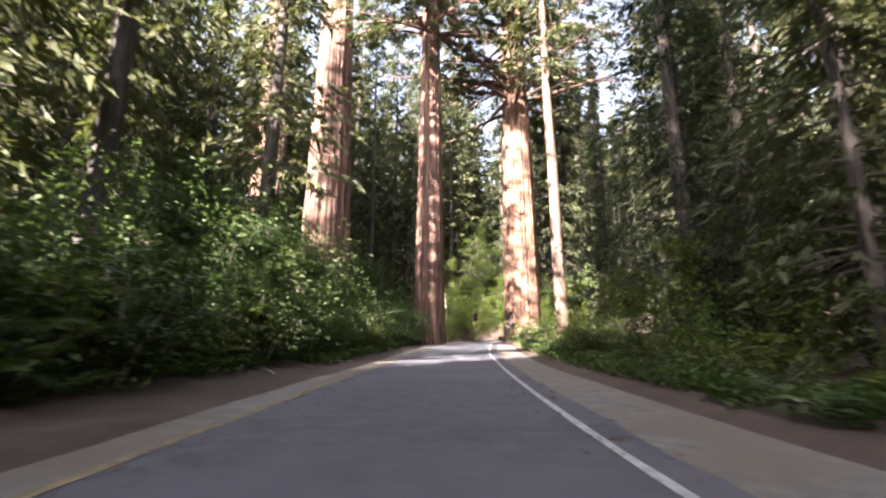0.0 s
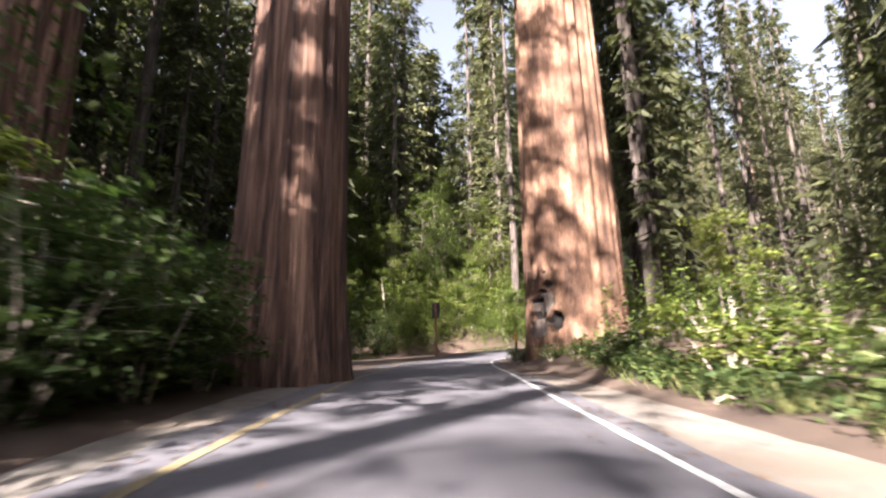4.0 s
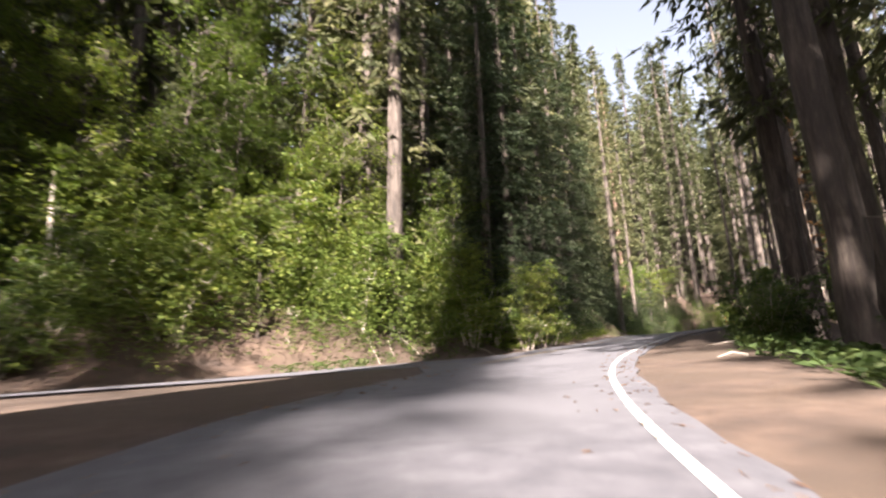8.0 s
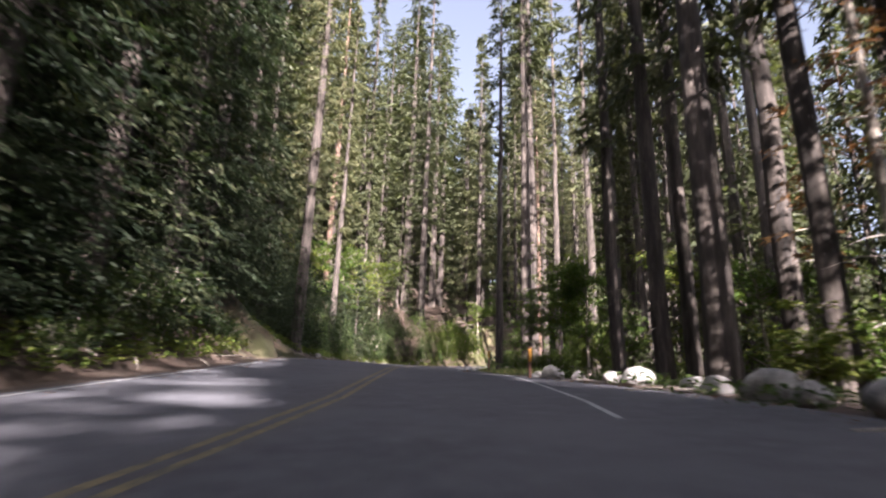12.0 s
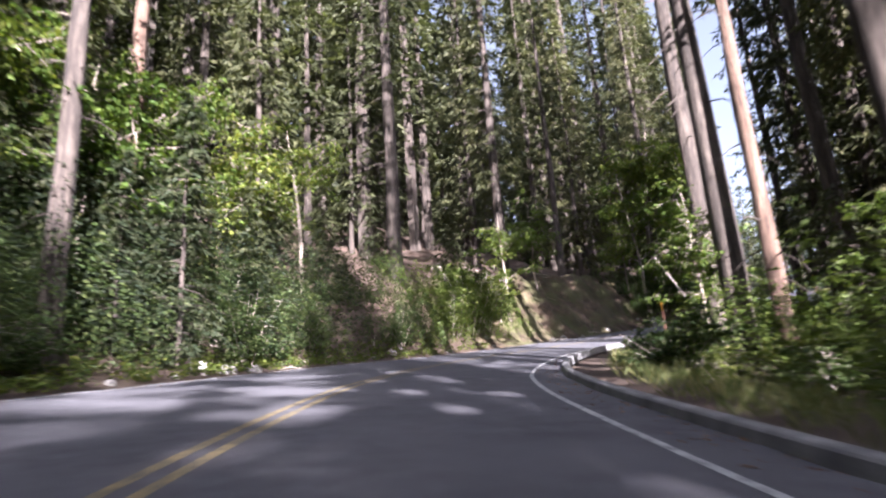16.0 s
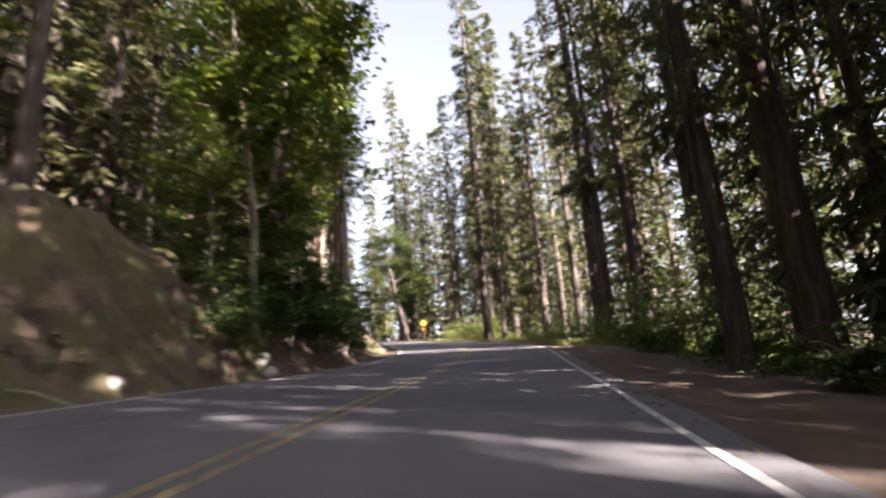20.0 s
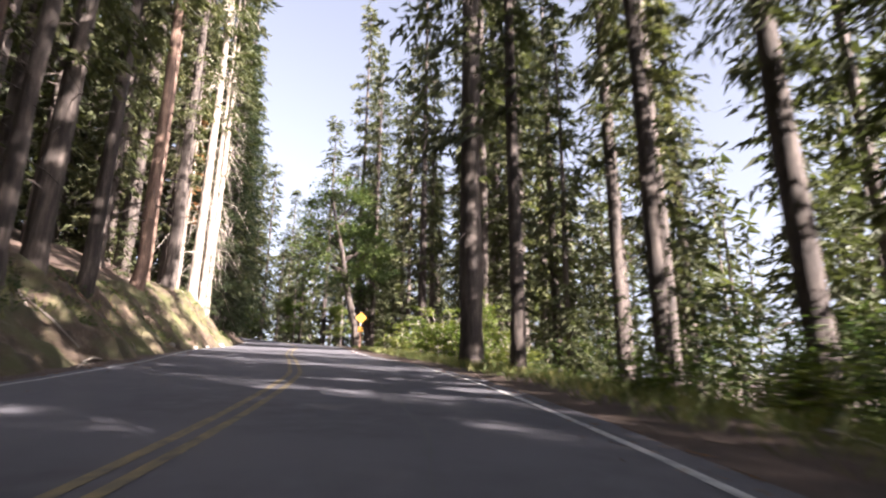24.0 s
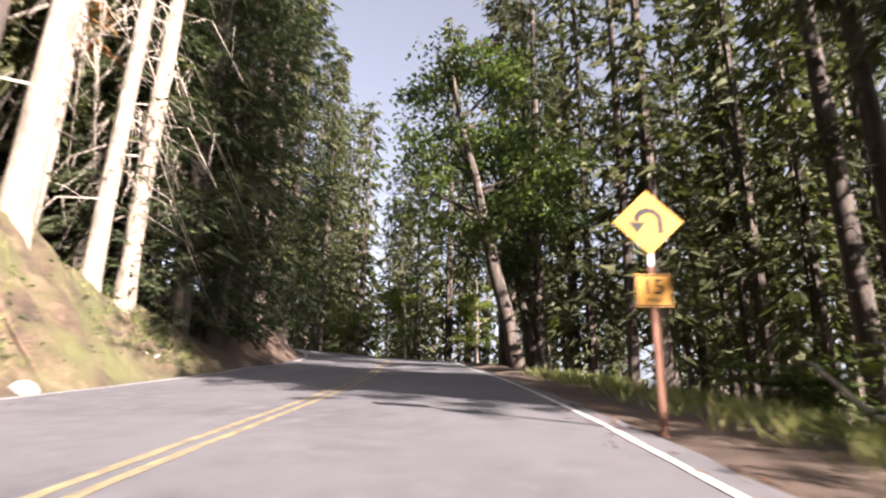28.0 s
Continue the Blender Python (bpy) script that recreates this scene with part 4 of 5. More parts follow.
# trees whose stems stand out: x, y, kind, stem radius
# the last tree here is added to shade the right shoulder at the fork
STAND_A = [(6.7, 34.9, 10, 0.36), (9.3, 22.3, 17, 0.36), (11.2, 21.0, 17, 0.26), (10.8, 25.5, 17, 0.32), (14.5, 99.5, 16, 0.3), (24.7, 104.5, 0, 0.5), (13.6, 93.4, 2, 0.42), (13.0, 61.5, 0, 0.32), (-10.0, 32.5, 13, 0.44)]
STAND_B = [(18.6, 76.0, 2, 0.42), (21.5, 79.6, 0, 0.34), (20.2, 76.4, 4, 0.28), (43.2, 94.1, 4, 0.3), (44.6, 99.1, 19, 0.42), (50.7, 98.7, 19, 0.4), (49.0, 101.5, 19, 0.28), (47.5, 97.0, 9, 0.16),
           (47.0, 122.6, 2, 0.34), (46.0, 129.3, 0, 0.45)]
STAND_C = [(58.2, 117.0, 19, 0.25), (63.0, 118.4, 19, 0.42), (64.8, 119.1, 19, 0.40), (66.6, 118.0, 19, 0.3), (70.8, 122.6, 10, 0.22), (71.6, 123.9, 19, 0.36), (77.1, 126.2, 19, 0.36), (58.2, 134.4, 4, 0.28), (62.2, 141.4, 10, 0.34),
           (80.9, 146.9, 2, 0.5), (87.8, 143.4, 0, 0.4), (97.2, 144.5, 4, 0.3), (92.6, 146.9, 0, 0.36)]
STAND_D = [(95.5, 125.4, 16, 0.40), (95.2, 127.3, 0, 0.28), (99.0, 124.0, 16, 0.3), (137.2, 131.2, 0, 0.40), (133.5, 130.0, 4, 0.22), (139.3, 125.6, 4, 0.28), (137.8, 124.3, 2, 0.32), (127.2, 119.5, 2, 0.4), (118.2, 122.8, 2, 0.36),
           (151.2, 118.7, 0, 0.36), (131.0, 126.8, 4, 0.24), (128.6, 124.6, 2, 0.3), (158.8, 134.4, 0, 0.3), (163.0, 134.0, 4, 0.24)]
for st in (STAND_A, STAND_B, STAND_C, STAND_D):
    for x, y, k, r in st:
        conifer(k, x, y, r / C_R[k])
# stems along the top of the bank: station, offset, kind, radius
STAND_E = [(196, -9.6, 2, 0.36), (199, -10.5, 0, 0.34), (218, -8.8, 2, 0.34), (219.5, -9.3, 10, 0.3), (221, -8.7, 4, 0.26), (225, -9.5, 0, 0.36), (229, -9.2, 4, 0.3), (240.5, -10.4, 10, 0.36), (243, -10.9, 10, 0.42),
           (248, -10.6, 2, 0.4), (254.5, -10.2, 18, 0.4), (258.0, -10.0, 18, 0.28), (259.8, -9.8, 18, 0.32), (254, -11.5, 4, 0.26), (258, -12.0, 9, 0.2), (263.5, -9.4, 17, 0.42), (267, -8.9, 17, 0.4), (261, -10.4, 17, 0.3), (271, -9.2, 17, 0.38)]
for s, o, k, r in STAND_E:
    conifer(k, *at(s, o), r / C_R[k])
# close-set dense firs on the lower side of the fork and the lay-by
STAND_F = [(57.5, 7.5, 1, 0.36), (61, 8.5, 0, 0.4), (65.5, 8.0, 0, 0.3), (83.5, 8.4, 0, 0.34), (88.5, 8.4, 19, 0.24), (91, 7.6, 19, 0.3), (94.5, 6.6, 19, 0.28), (97.5, 9.0, 19, 0.34), (100.5, 8.4, 19, 0.26), (104, 10.2, 16, 0.3), (107.5, 9.4, 10, 0.28), (110.5, 11.5, 16, 0.34),
           (113, 8.8, 9, 0.16), (116, 9.6, 16, 0.34), (119.5, 8.6, 16, 0.3), (123, 8.0, 16, 0.34), (126.5, 7.4, 16, 0.3), (98.5, 13.0, 16, 0.26), (102.5, 14.5, 16, 0.3), (108.0, 14.0, 16, 0.24), (114.0, 13.5, 16, 0.3), (118.0, 15.0, 16, 0.26), (94.0, 12.0, 16, 0.28)]
STAND_G = [(101.5, -9.3, 17, 0.34), (105, -8.9, 17, 0.34), (109, -9.0, 17, 0.36), (113, -9.0, 17, 0.33), (117.5, -8.9, 17, 0.35), (122, -8.9, 17, 0.32), (126, -9.4, 17, 0.34), (99, -12.0, 17, 0.4), (107, -12.5, 17, 0.38), (101, -14.5, 1, 0.36), (112, -14.5, 2, 0.4), (129, -12.0, 1, 0.34), (134, -11.0, 17, 0.3), (269, 9.5, 16, 0.3), (277, 7.0, 1, 0.34), (283, 9.0, 2, 0.44),
           (276, -9.5, 1, 0.38), (282, -8.5, 17, 0.36)]
for st in (STAND_F, STAND_G):
    for s, o, k, r in st:
        conifer(k, *at(s, o), r / C_R[k])
TAKEN = [(*at(s, o), 1.8) for st in (STAND_F, STAND_G) for s, o, *_ in st] + [(x, y, 1.8) for st in (STAND_A, STAND_B, STAND_C, STAND_D) for x, y, *_ in st] + [(*at(s, o), 1.8) for s, o, *_ in STAND_E]
TAKEN += [(-19, 63, 4), (-10, 50, 4), (-1, 47, 3), (6.8, 53.5, 4)]


def free(x, y, d):
    return all((x - a) ** 2 + (y - b) ** 2 > max(d, c) ** 2 for a, b, c in TAKEN)


def scatter(n, s0, s1, lo, hi, d, make, tries=40, test=None):
    """Sets out n plants between stations and offsets, no closer than d."""
    for _ in range(n):
        for _ in range(tries):
            s, o = rng.uniform(s0, s1), rng.uniform(lo, hi)
            x, y = at(s, o)
            _, off, _ = station(x, y)
            if min(abs(lo), abs(hi)) <= abs(off[0]) and off[0] * (lo + hi) > 0 and free(x, y, d) and (test is None or test(x, y)):
                TAKEN.append((x, y, d * 0.8))
                make(x, y)
                break


def sunny(h, clear=0.1):
    return lambda x, y: not shades_glade(x, y, float(land(x, y)[0]), h, clear=clear)


def any_conifer(kinds, a=0.8, b=1.2):
    return lambda x, y: conifer(int(rng.choice(kinds)), x, y, rng.uniform(a, b))


scatter(13, -25, 60, -20, -8.5, 2.6, any_conifer([12, 13, 14, 3]), test=sunny(49))
scatter(20, -20, 60, 8.0, 22, 2.6, any_conifer([12, 13, 14, 3, 5]), test=sunny(46))
scatter(8, 94, 130, -30, -15, 3.0, any_conifer([12, 13, 14, 15, 3]), test=sunny(49))
scatter(9, 60, 94, -36, -21, 3.0, any_conifer([12, 13, 14, 15, 3]), test=sunny(49))
scatter(9, 92, 126, -16, -11, 2.2, any_conifer([13, 13, 12, 5]), test=sunny(49))
scatter(6, 60, 84, 7.5, 22, 2.2, any_conifer([12, 13, 14]), test=sunny(44))
scatter(10, 84, 130, 10, 26, 2.4, any_conifer([15, 16, 16], 0.7, 1.0), test=sunny(44))
scatter(20, 128, 182, -24, -10, 2.4, any_conifer([12, 13, 13, 14, 3]), test=sunny(49))
scatter(12, 130, 158, 7.5, 20, 2.4, any_conifer([19, 19, 14]), test=sunny(51, 0.28))
scatter(5, 130, 184, 9.5, 20, 2.4, any_conifer([14, 19]), test=sunny(46))
scatter(14, 176, 190, 7.5, 18, 2.0, any_conifer([5, 3, 1], 0.8, 1.1))
scatter(18, 184, 262, -22, -10.5, 2.4, any_conifer([12, 13, 14, 3]), test=sunny(49))
scatter(20, 180, 262, 7.5, 22, 2.2, any_conifer([12, 14, 15, 15, 3]), test=sunny(46))
scatter(6, 194, 234, 7.5, 17, 2.2, any_conifer([12, 14, 15, 16], 0.7, 1.0), test=sunny(48))
scatter(6, 264, 312, -30, -8, 3.0, any_conifer([6, 7, 8]))
scatter(8, 268, 312, 7, 30, 3.0, any_conifer([6, 7, 8, 13]))

# trees added only to block the sun and keep the lower road in shade
SUN_BLOCK_LOW = [(-27.0, 47.0, 14), (-31.0, 50.0, 13), (-35.0, 43.0, 14), (-32.8, 19.4, 13), (-27.5, 17.6, 13), (-36.8, 14.6, 13), (-26.7, -4.2, 13), (-41.8, 11.0, 13), (-29.0, -28.2, 13), (-42.9, 7.7, 13), (-34.7, -12.5, 14), (-46.6, 5.8, 13),
               (-46.5, -10.2, 14), (-40.1, -9.0, 13), (-43.1, -10.1, 13), (-29.2, -14.2, 14), (-38.0, 15.4, 13)]
SUN_BLOCK_FORK = [(-24.5, 42.0, 14), (-22.5, 38.0, 13), (-23.1, 2.0, 14), (-17.5, 24.4, 13), (-24.3, -6.1, 14), (-19.3, 13.8, 14), (19.8, 72.4, 14), (22.9, 68.4, 13), (-13.1, -11.7, 13), (-23.0, 53.8, 14), (-16.3, 5.9, 14), (-21.6, 16.0, 13),
                (50.5, 136.4, 13), (42.1, 128.2, 13), (34.6, 76.7, 13), (-17.6, 6.1, 14), (-16.4, 12.9, 13), (-14.6, 25.5, 13), (-16.5, -16.7, 13)]
SUN_BLOCK_BEND = [(99.4, 104.2, 14), (84.7, 104.4, 14), (81.0, 106.0, 14), (89.8, 108.2, 13), (86.2, 91.0, 13), (86.2, 94.4, 13), (86.5, 87.7, 13), (71.0, 115.6, 14), (82.3, 86.1, 13), (87.7, 119.4, 13), (79.3, 77.2, 14), (77.5, 111.3, 13),
                (87.4, 99.5, 13), (89.1, 114.7, 13), (85.6, 106.6, 14), (97.3, 96.0, 14)]
SUN_BLOCK_BANK = [(123.3, 110.9, 14), (106.3, 108.9, 14), (111.0, 85.5, 14), (145.3, 111.2, 14), (128.0, 146.3, 13), (101.2, 98.7, 14), (111.8, 75.9, 14), (109.4, 107.3, 14), (142.2, 114.0, 13), (121.8, 100.9, 13), (149.4, 112.5, 14), (114.5, 110.8, 14),
                (118.5, 91.3, 13), (114.9, 102.7, 13), (129.0, 97.2, 13), (131.6, 120.8, 13), (130.6, 147.0, 13), (121.6, 94.2, 13)]
SUN_BLOCK = SUN_BLOCK_LOW + SUN_BLOCK_FORK + SUN_BLOCK_BEND + SUN_BLOCK_BANK
# more added sun blockers, set among the far woods
DEEP = [(-60.0, -60.0), (-35.5, 7.0), (-38.5, 2.5), (-41.5, -3.0), (-50.0, 5.0), (-52.5, 1.2), (-17.5, 56.2), (-47.6, 9.0)]
for x, y, k in SUN_BLOCK:
    if shades_glade(x, y, float(land(x, y)[0]), 50, 1.2, 0.15):
        continue
    if abs(station(x, y)[1][0]) < 15:
        conifer(k, x, y, 1.0, x * 37 % 360)
    else:
        DEEP.append((x, y))
PLANTED = len(DEEP)
DEEP += [at(rng.uniform(262, 316), o * rng.uniform(9, 45)) for o in [-1, 1] * 60]
DEEP = [q for q in DEEP if abs(station(*q)[1][0]) > 7]


def far_forest(name, n, d0, d1, seed):
    """Woods behind the counted trees, with the added sun blockers, as one mesh of stems and one of boughs."""
    g = np.random.default_rng(seed)
    stems, boughs, made = [], [], 0
    extra = np.array(DEEP)
    pts = np.vstack([extra, np.c_[g.uniform(-130, 320, n * 8), g.uniform(-130, 320, n * 8)]])
    st, off, _ = station(pts[:, 0], pts[:, 1])
    for i, ((x, y), o) in enumerate(zip(pts, off)):
        if i >= len(extra) and not d0 < abs(o) < d1 or made >= n:
            continue
        z = float(land(x, y)[0])
        h = g.uniform(28, 54)
        if i < len(extra):
            h = 48.0 if i < PLANTED else g.uniform(20, 44)
        elif o > 0 and g.random() < np.interp(st[i], [60, 100, 180, 200], [0.1, 0.3, 0.5, 0.75]) or shades_glade(x, y, z, h, 1.8):
            continue
        made += 1
        r = h * 0.0105
        stems.append(tube([(x, y, z - 0.5), (x, y, z + h * 0.5), (x, y, z + h)], [r, r * 0.6, 0.03], 5, close=False))
        near, base = abs(o) < 42, h * g.uniform(0.04, 0.28)
        c, az, ln, us = crown_boughs(g, base, h, h * g.uniform(0.065, 0.095), 1.0 if near else 2.2, 5, lambda q: (x, y, z + q), 0.15)
        boughs.append(sprays(g, c, az, ln, 0.35 * (1.25 - us), 4, 3, 0.85, 0.45, 0.18) if near else sprays(g, c, az, ln, 0.35 * (1.25 - us), 2, 2, 2.0, 0.4, 0.24))
    v = np.vstack([q[0] for q in boughs])
    ob = tagged(new(name), "dense conifer woods far behind the road, with added sun blockers", "woods", kind="stuff")
    for nm, me in (("stem_mass", mesh_of("stem_mass", *merge(stems), BARK)), ("bough_mass", mesh_of("bough_mass", v, np.arange(len(v)).reshape(-1, 3), NEEDLES))):
        child(nm, me, ob)["kind"] = "stuff"
    return ob


far_forest("far_woods", 1850, 17, 105, 5)

# ---- shrubs and small broadleaved trees ----
SHRUBS = [shrub_parts(20 + i, (1.2, 1.8, 2.5, 0.7)[i % 4], (1.8, 2.3, 2.7, 1.4)[i % 4], (1000, 1500, 1900, 600)[i % 4], (0.125, 0.13, 0.135, 0.11)[i % 4], (LEAVES_DARK, LEAVES)[i // 4], 11) for i in range(8)]
S_LABEL = ["leafy dark green shrub on the forest floor", "spreading dark green thicket shrub", "tall dark green thicket shrub", "low dark green ground plant",
           "leafy bright green shrub at the road verge", "spreading bright green thicket shrub", "tall bright green hazel-like shrub", "low bright green ground plant"]


def shrub(k, x, y, scale):
    z = float(land(x, y)[0]) - 0.04
    return plant("shrub", SHRUBS[k], ("twig_growth", "foliage"), x, y, z, S_LABEL[k], "shrub", "roadside shrubs", rng.uniform(0, 360), scale)


def any_shrub(kinds, a=0.8, b=1.25):
    return lambda x, y: shrub(int(rng.choice(kinds)), x, y, rng.uniform(a, b))


BROAD = [broadleaf_parts(51, 6.5, 0.07, 1.9, 2300, 0.17, LEAVES_OAK, BARK_PALE), broadleaf_parts(52, 5.0, 0.05, 1.7, 2000, 0.16, LEAVES, BARK, 0.08), broadleaf_parts(53, 11, 0.13, 2.8, 4200, 0.2, LEAVES_OAK, BARK_PALE, 0.06),
         broadleaf_parts(54, 4.2, 0.04, 1.6, 1800, 0.15, LEAVES_DARK, BARK), broadleaf_parts(55, 15, 0.3, 4.6, 9000, 0.22, LEAVES_DARK, BARK, -0.22),
         broadleaf_parts(56, 13, 0.14, 3.3, 7500, 0.16, LEAVES, BARK, 0.03, 0.1), broadleaf_parts(57, 10, 0.1, 2.9, 6000, 0.15, LEAVES, BARK, -0.05, 0.08)]
B_LABEL = ["young broadleaved tree with bright green crown and pale stem", "leaning green sapling in the understorey", "tall pale-stemmed broadleaved tree with yellow-green crown", "dark green sapling in the understorey", "leaning old oak with dark limbs over the road", "tall yellow-green broadleaved tree clothed to the ground", "bushy yellow-green broadleaved tree on the bank"]


def broad(k, x, y, scale=1.0, turn=None):
    z = float(land(x, y)[0]) - 0.05
    return plant("broadleaf_tree", BROAD[k], ("trunk", "branchwork", "crown"), x, y, z, B_LABEL[k], "tree", "understorey trees", rng.uniform(0, 360) if turn is None else turn, scale)


def any_broad(kinds, a=0.8, b=1.2):
    return lambda x, y: broad(int(rng.choice(kinds)), x, y, rng.uniform(a, b))


scatter(7, 2, 46, -9, -5.5, 2.0, any_broad([1, 3, 3], 0.8, 1.1))
scatter(24, -2, 20, -6.4, -4.9, 0.9, any_shrub([0, 1, 1, 2], 0.8, 1.2))
scatter(16, 16, 46, -7.0, -5.6, 0.8, any_shrub([0, 1, 1, 2, 2], 0.9, 1.25))
for i in range(36):
    s = 4 + i * 1.15 + rng.uniform(-0.4, 0.4)
    shrub(int(rng.choice([1, 2, 2, 5])), *at(s, float(np.interp(s, [4, 20, 28, 44], [-5.4, -5.1, -4.6, -4.2])) - rng.uniform(0, 0.6)), rng.uniform(0.8, 1.1))
for i in range(8):
    broad(3, *at(17 + i * 3.4, -6.6 - rng.uniform(0, 1.2)), rng.uniform(0.9, 1.25))
scatter(6, 6, 58, 5.5, 11, 2.0, any_broad([0, 1, 1], 0.7, 1.0))
scatter(28, 2, 62, 4.4, 7.0, 0.9, any_shrub([0, 1, 4, 5, 3], 0.7, 1.1))
scatter(22, 62, 96, 4.4, 7.5, 1.0, any_shrub([0, 1, 2, 3], 0.7, 1.1))
# mostly dark-leaved kinds, whose colour stands for the shade on this bank
scatter(9, 66, 92, -22, -15.5, 2.0, any_broad([3, 1, 3], 0.9, 1.3))
scatter(22, 62, 88, -19, -15.4, 1.0, any_shrub([1, 2, 2, 0], 0.9, 1.35))
scatter(8, 50, 62, -12, -6, 1.4, any_shrub([0, 1, 4], 0.8, 1.1))
scatter(12, 90, 100, -11.5, -8.6, 1.0, any_shrub([5, 6, 4], 0.9, 1.3))
scatter(4, 90, 100, -12, -9, 2.0, any_broad([0, 1], 0.8, 1.1))
scatter(13, 99, 127, -10, -7.6, 0.9, any_shrub([0, 1, 2, 2], 0.8, 1.2))
scatter(9, 99, 127, -10, -8.2, 1.6, any_conifer([11], 0.4, 0.8))
scatter(10, 100, 130, 7.5, 12, 1.5, any_shrub([4, 5, 6], 0.9, 1.3))
scatter(8, 104, 132, 8, 16, 2.2, any_broad([0, 0, 2], 0.8, 1.1))
# dark-leaved kinds here, to put the shade into the leaf colour
scatter(16, 132, 168, -11, -8.4, 0.9, any_shrub([0, 1, 2, 2], 0.9, 1.35))
scatter(11, 130, 157, -10.5, -8.4, 1.6, any_conifer([11], 0.4, 0.8))
scatter(13, 130, 160, -14, -9, 1.8, any_broad([3, 3, 3, 1], 0.9, 1.4))
scatter(34, 126, 168, 4.0, 7.5, 0.9, any_shrub([4, 5, 0, 1], 0.65, 1.0))
scatter(7, 130, 158, 5.5, 10, 2.0, any_broad([0, 1], 0.7, 1.0))
scatter(14, 187, 206, -10, -7.2, 1.0, any_shrub([0, 1, 2], 0.7, 1.1))
scatter(24, 172, 200, 4.6, 8, 1.0, any_shrub([0, 1, 4, 5], 0.7, 1.1))
scatter(16, 200, 262, 4.6, 8, 1.2, any_shrub([3, 4, 7, 7, 5], 0.6, 1.0))
scatter(6, 214, 248, 5.0, 8, 1.8, any_broad([1, 0], 0.4, 0.6))
scatter(16, 231, 247, 4.7, 7.8, 1.1, any_shrub([5, 6, 6], 1.0, 1.35))
thicket("thicket", 330, [(-10, 50, 0.35, 7, 0.5), (186, 206, 0.6, 4, 0.2)], 0.9, 2.8, 0.135, LEAVES_DARK, "dense dark green roadside thicket", 71, 202, True)
# same thicket as the next, its leaves darkened to look shaded
thicket("thicket", 110, [(60, 80, 0.3, 8, 1.0)], 2.2, 5.5, 0.125, LEAVES_DARK, "tall thicket on the bank, shade put into its leaf colour", 78, 310, True)
thicket("thicket", 130, [(80, 98, 0.3, 8, 1.0)], 2.2, 5.5, 0.125, LEAVES, "tall yellow-green hazel thicket on the bank at the fork", 76, 310, True)
thicket("thicket", 130, [(-5, 46, 1.5, 5, 0.4)], 2.2, 5.5, 0.13, LEAVES_DARK, "tall dark green thicket beside the road", 77, 310, True)
# needles darkened in colour to carry the shade of the left side
thicket("fir_growth", 130, [(98, 127, 0.5, 5, 0.9), (129, 162, 0.6, 4, 1.0)], 1.4, 5.5, 0.12, NEEDLES_SHADED, "young fir growth beside the road, shade put into its needle colour", 82, 330, True, 0.4)
# leaves darkened as far as the sunlit bushes, for the look of shade
thicket("thicket", 150, [(146, 168, 0.3, 5, 1.0)], 1.2, 3.4, 0.13, LEAVES_DARK, "thicket on the earth bank, shade put into its leaf colour", 79, 270, True)
thicket("thicket", 50, [(167, 174, 0.4, 4, 1.0)], 1.0, 2.8, 0.13, LEAVES, "bright green bushes on the earth bank", 80, 270, True)
thicket("thicket", 330, [(80, 98, 0.6, 7, 0.35)], 0.9, 3.2, 0.135, LEAVES, "dense bright green thicket on the bank", 72, 229, True)
thicket("thicket", 150, [(2, 62, 4.8, 10, 0.5), (126, 170, 4.4, 9, 0.5)], 0.8, 2.4, 0.135, LEAVES, "dense bright green roadside thicket", 75, 202)
thicket("thicket", 330, [(-15, 56, -22, -11, 0.25), (60, 100, -34, -20, 0.15), (96, 128, -22, -12, 0.15), (130, 170, -26, -12, 0.15), (60, 128, 8, 24, 0.15), (170, 200, 6, 20, 0.15)], 1.4, 3.8, 0.14, LEAVES_DARK, "dark green undergrowth deep under the trees", 74, 189)
thicket("thicket", 130, [(188, 222, 5.8, 11, 0.7), (207, 262, 9, 20, 0.4)], 1.4, 3.5, 0.13, LEAVES_DARK, "dark green brush on the lower side of the road", 81, 260)
young_firs("young_growth", 420, [(92, 166, -16, -10, 0.2), (-20, 60, -34, -10, 0.2), (-10, 66, 9, 30, 0.16), (64, 130, -40, -17, 0.16), (64, 130, 12, 30, 0.1), (130, 190, -34, -12, 0.12), (130, 190, 10, 30, 0.1), (186, 262, 7, 28, 0.12), (186, 262, -30, -12, 0.05)], 73)
for x, y, k, sc in ((101.2, 139.4, 2, 1.3), (104.6, 140.2, 2, 1.75), (108.0, 140.8, 2, 1.6), (111.5, 142.2, 2, 1.2), (103.2, 139.2, 0, 1.1), (86.0, 142.0, 2, 0.8), (100.5, 140.6, 0, 1.2), (91.0, 143.0, 0, 1.2)):
    broad(k, x, y, sc)
broad(4, 184.0, 143.2, 1.55, 275.0)
broad(4, 188.5, 142.6, 1.3, 245.0)
for x, y, k, sc in ((190.0, 160.0, 0, 1.5), (208.0, 150.0, 2, 1.1), (211.0, 158.0, 2, 1.2), (206.0, 143.0, 2, 1.0), (214.0, 166.0, 0, 1.6), (187.0, 164.0, 2, 0.9)):
    broad(k, x, y, sc)
for st, o, k, sc in ((147, -11.5, 0, 1.4), (150.5, -12.5, 2, 1.1), (153, -11.0, 0, 1.5), (156.5, -13.0, 2, 1.2), (160, -11.8, 0, 1.6), (163.5, -13.2, 2, 1.1), (157.5, 5.6, 0, 0.9), (160.5, 6.2, 0, 0.7), (139.5, 6.5, 0, 1.1), (135.5, 7.0, 0, 1.3), (132.0, 7.5, 2, 0.8)):
    broad(k, *at(st, o), sc)
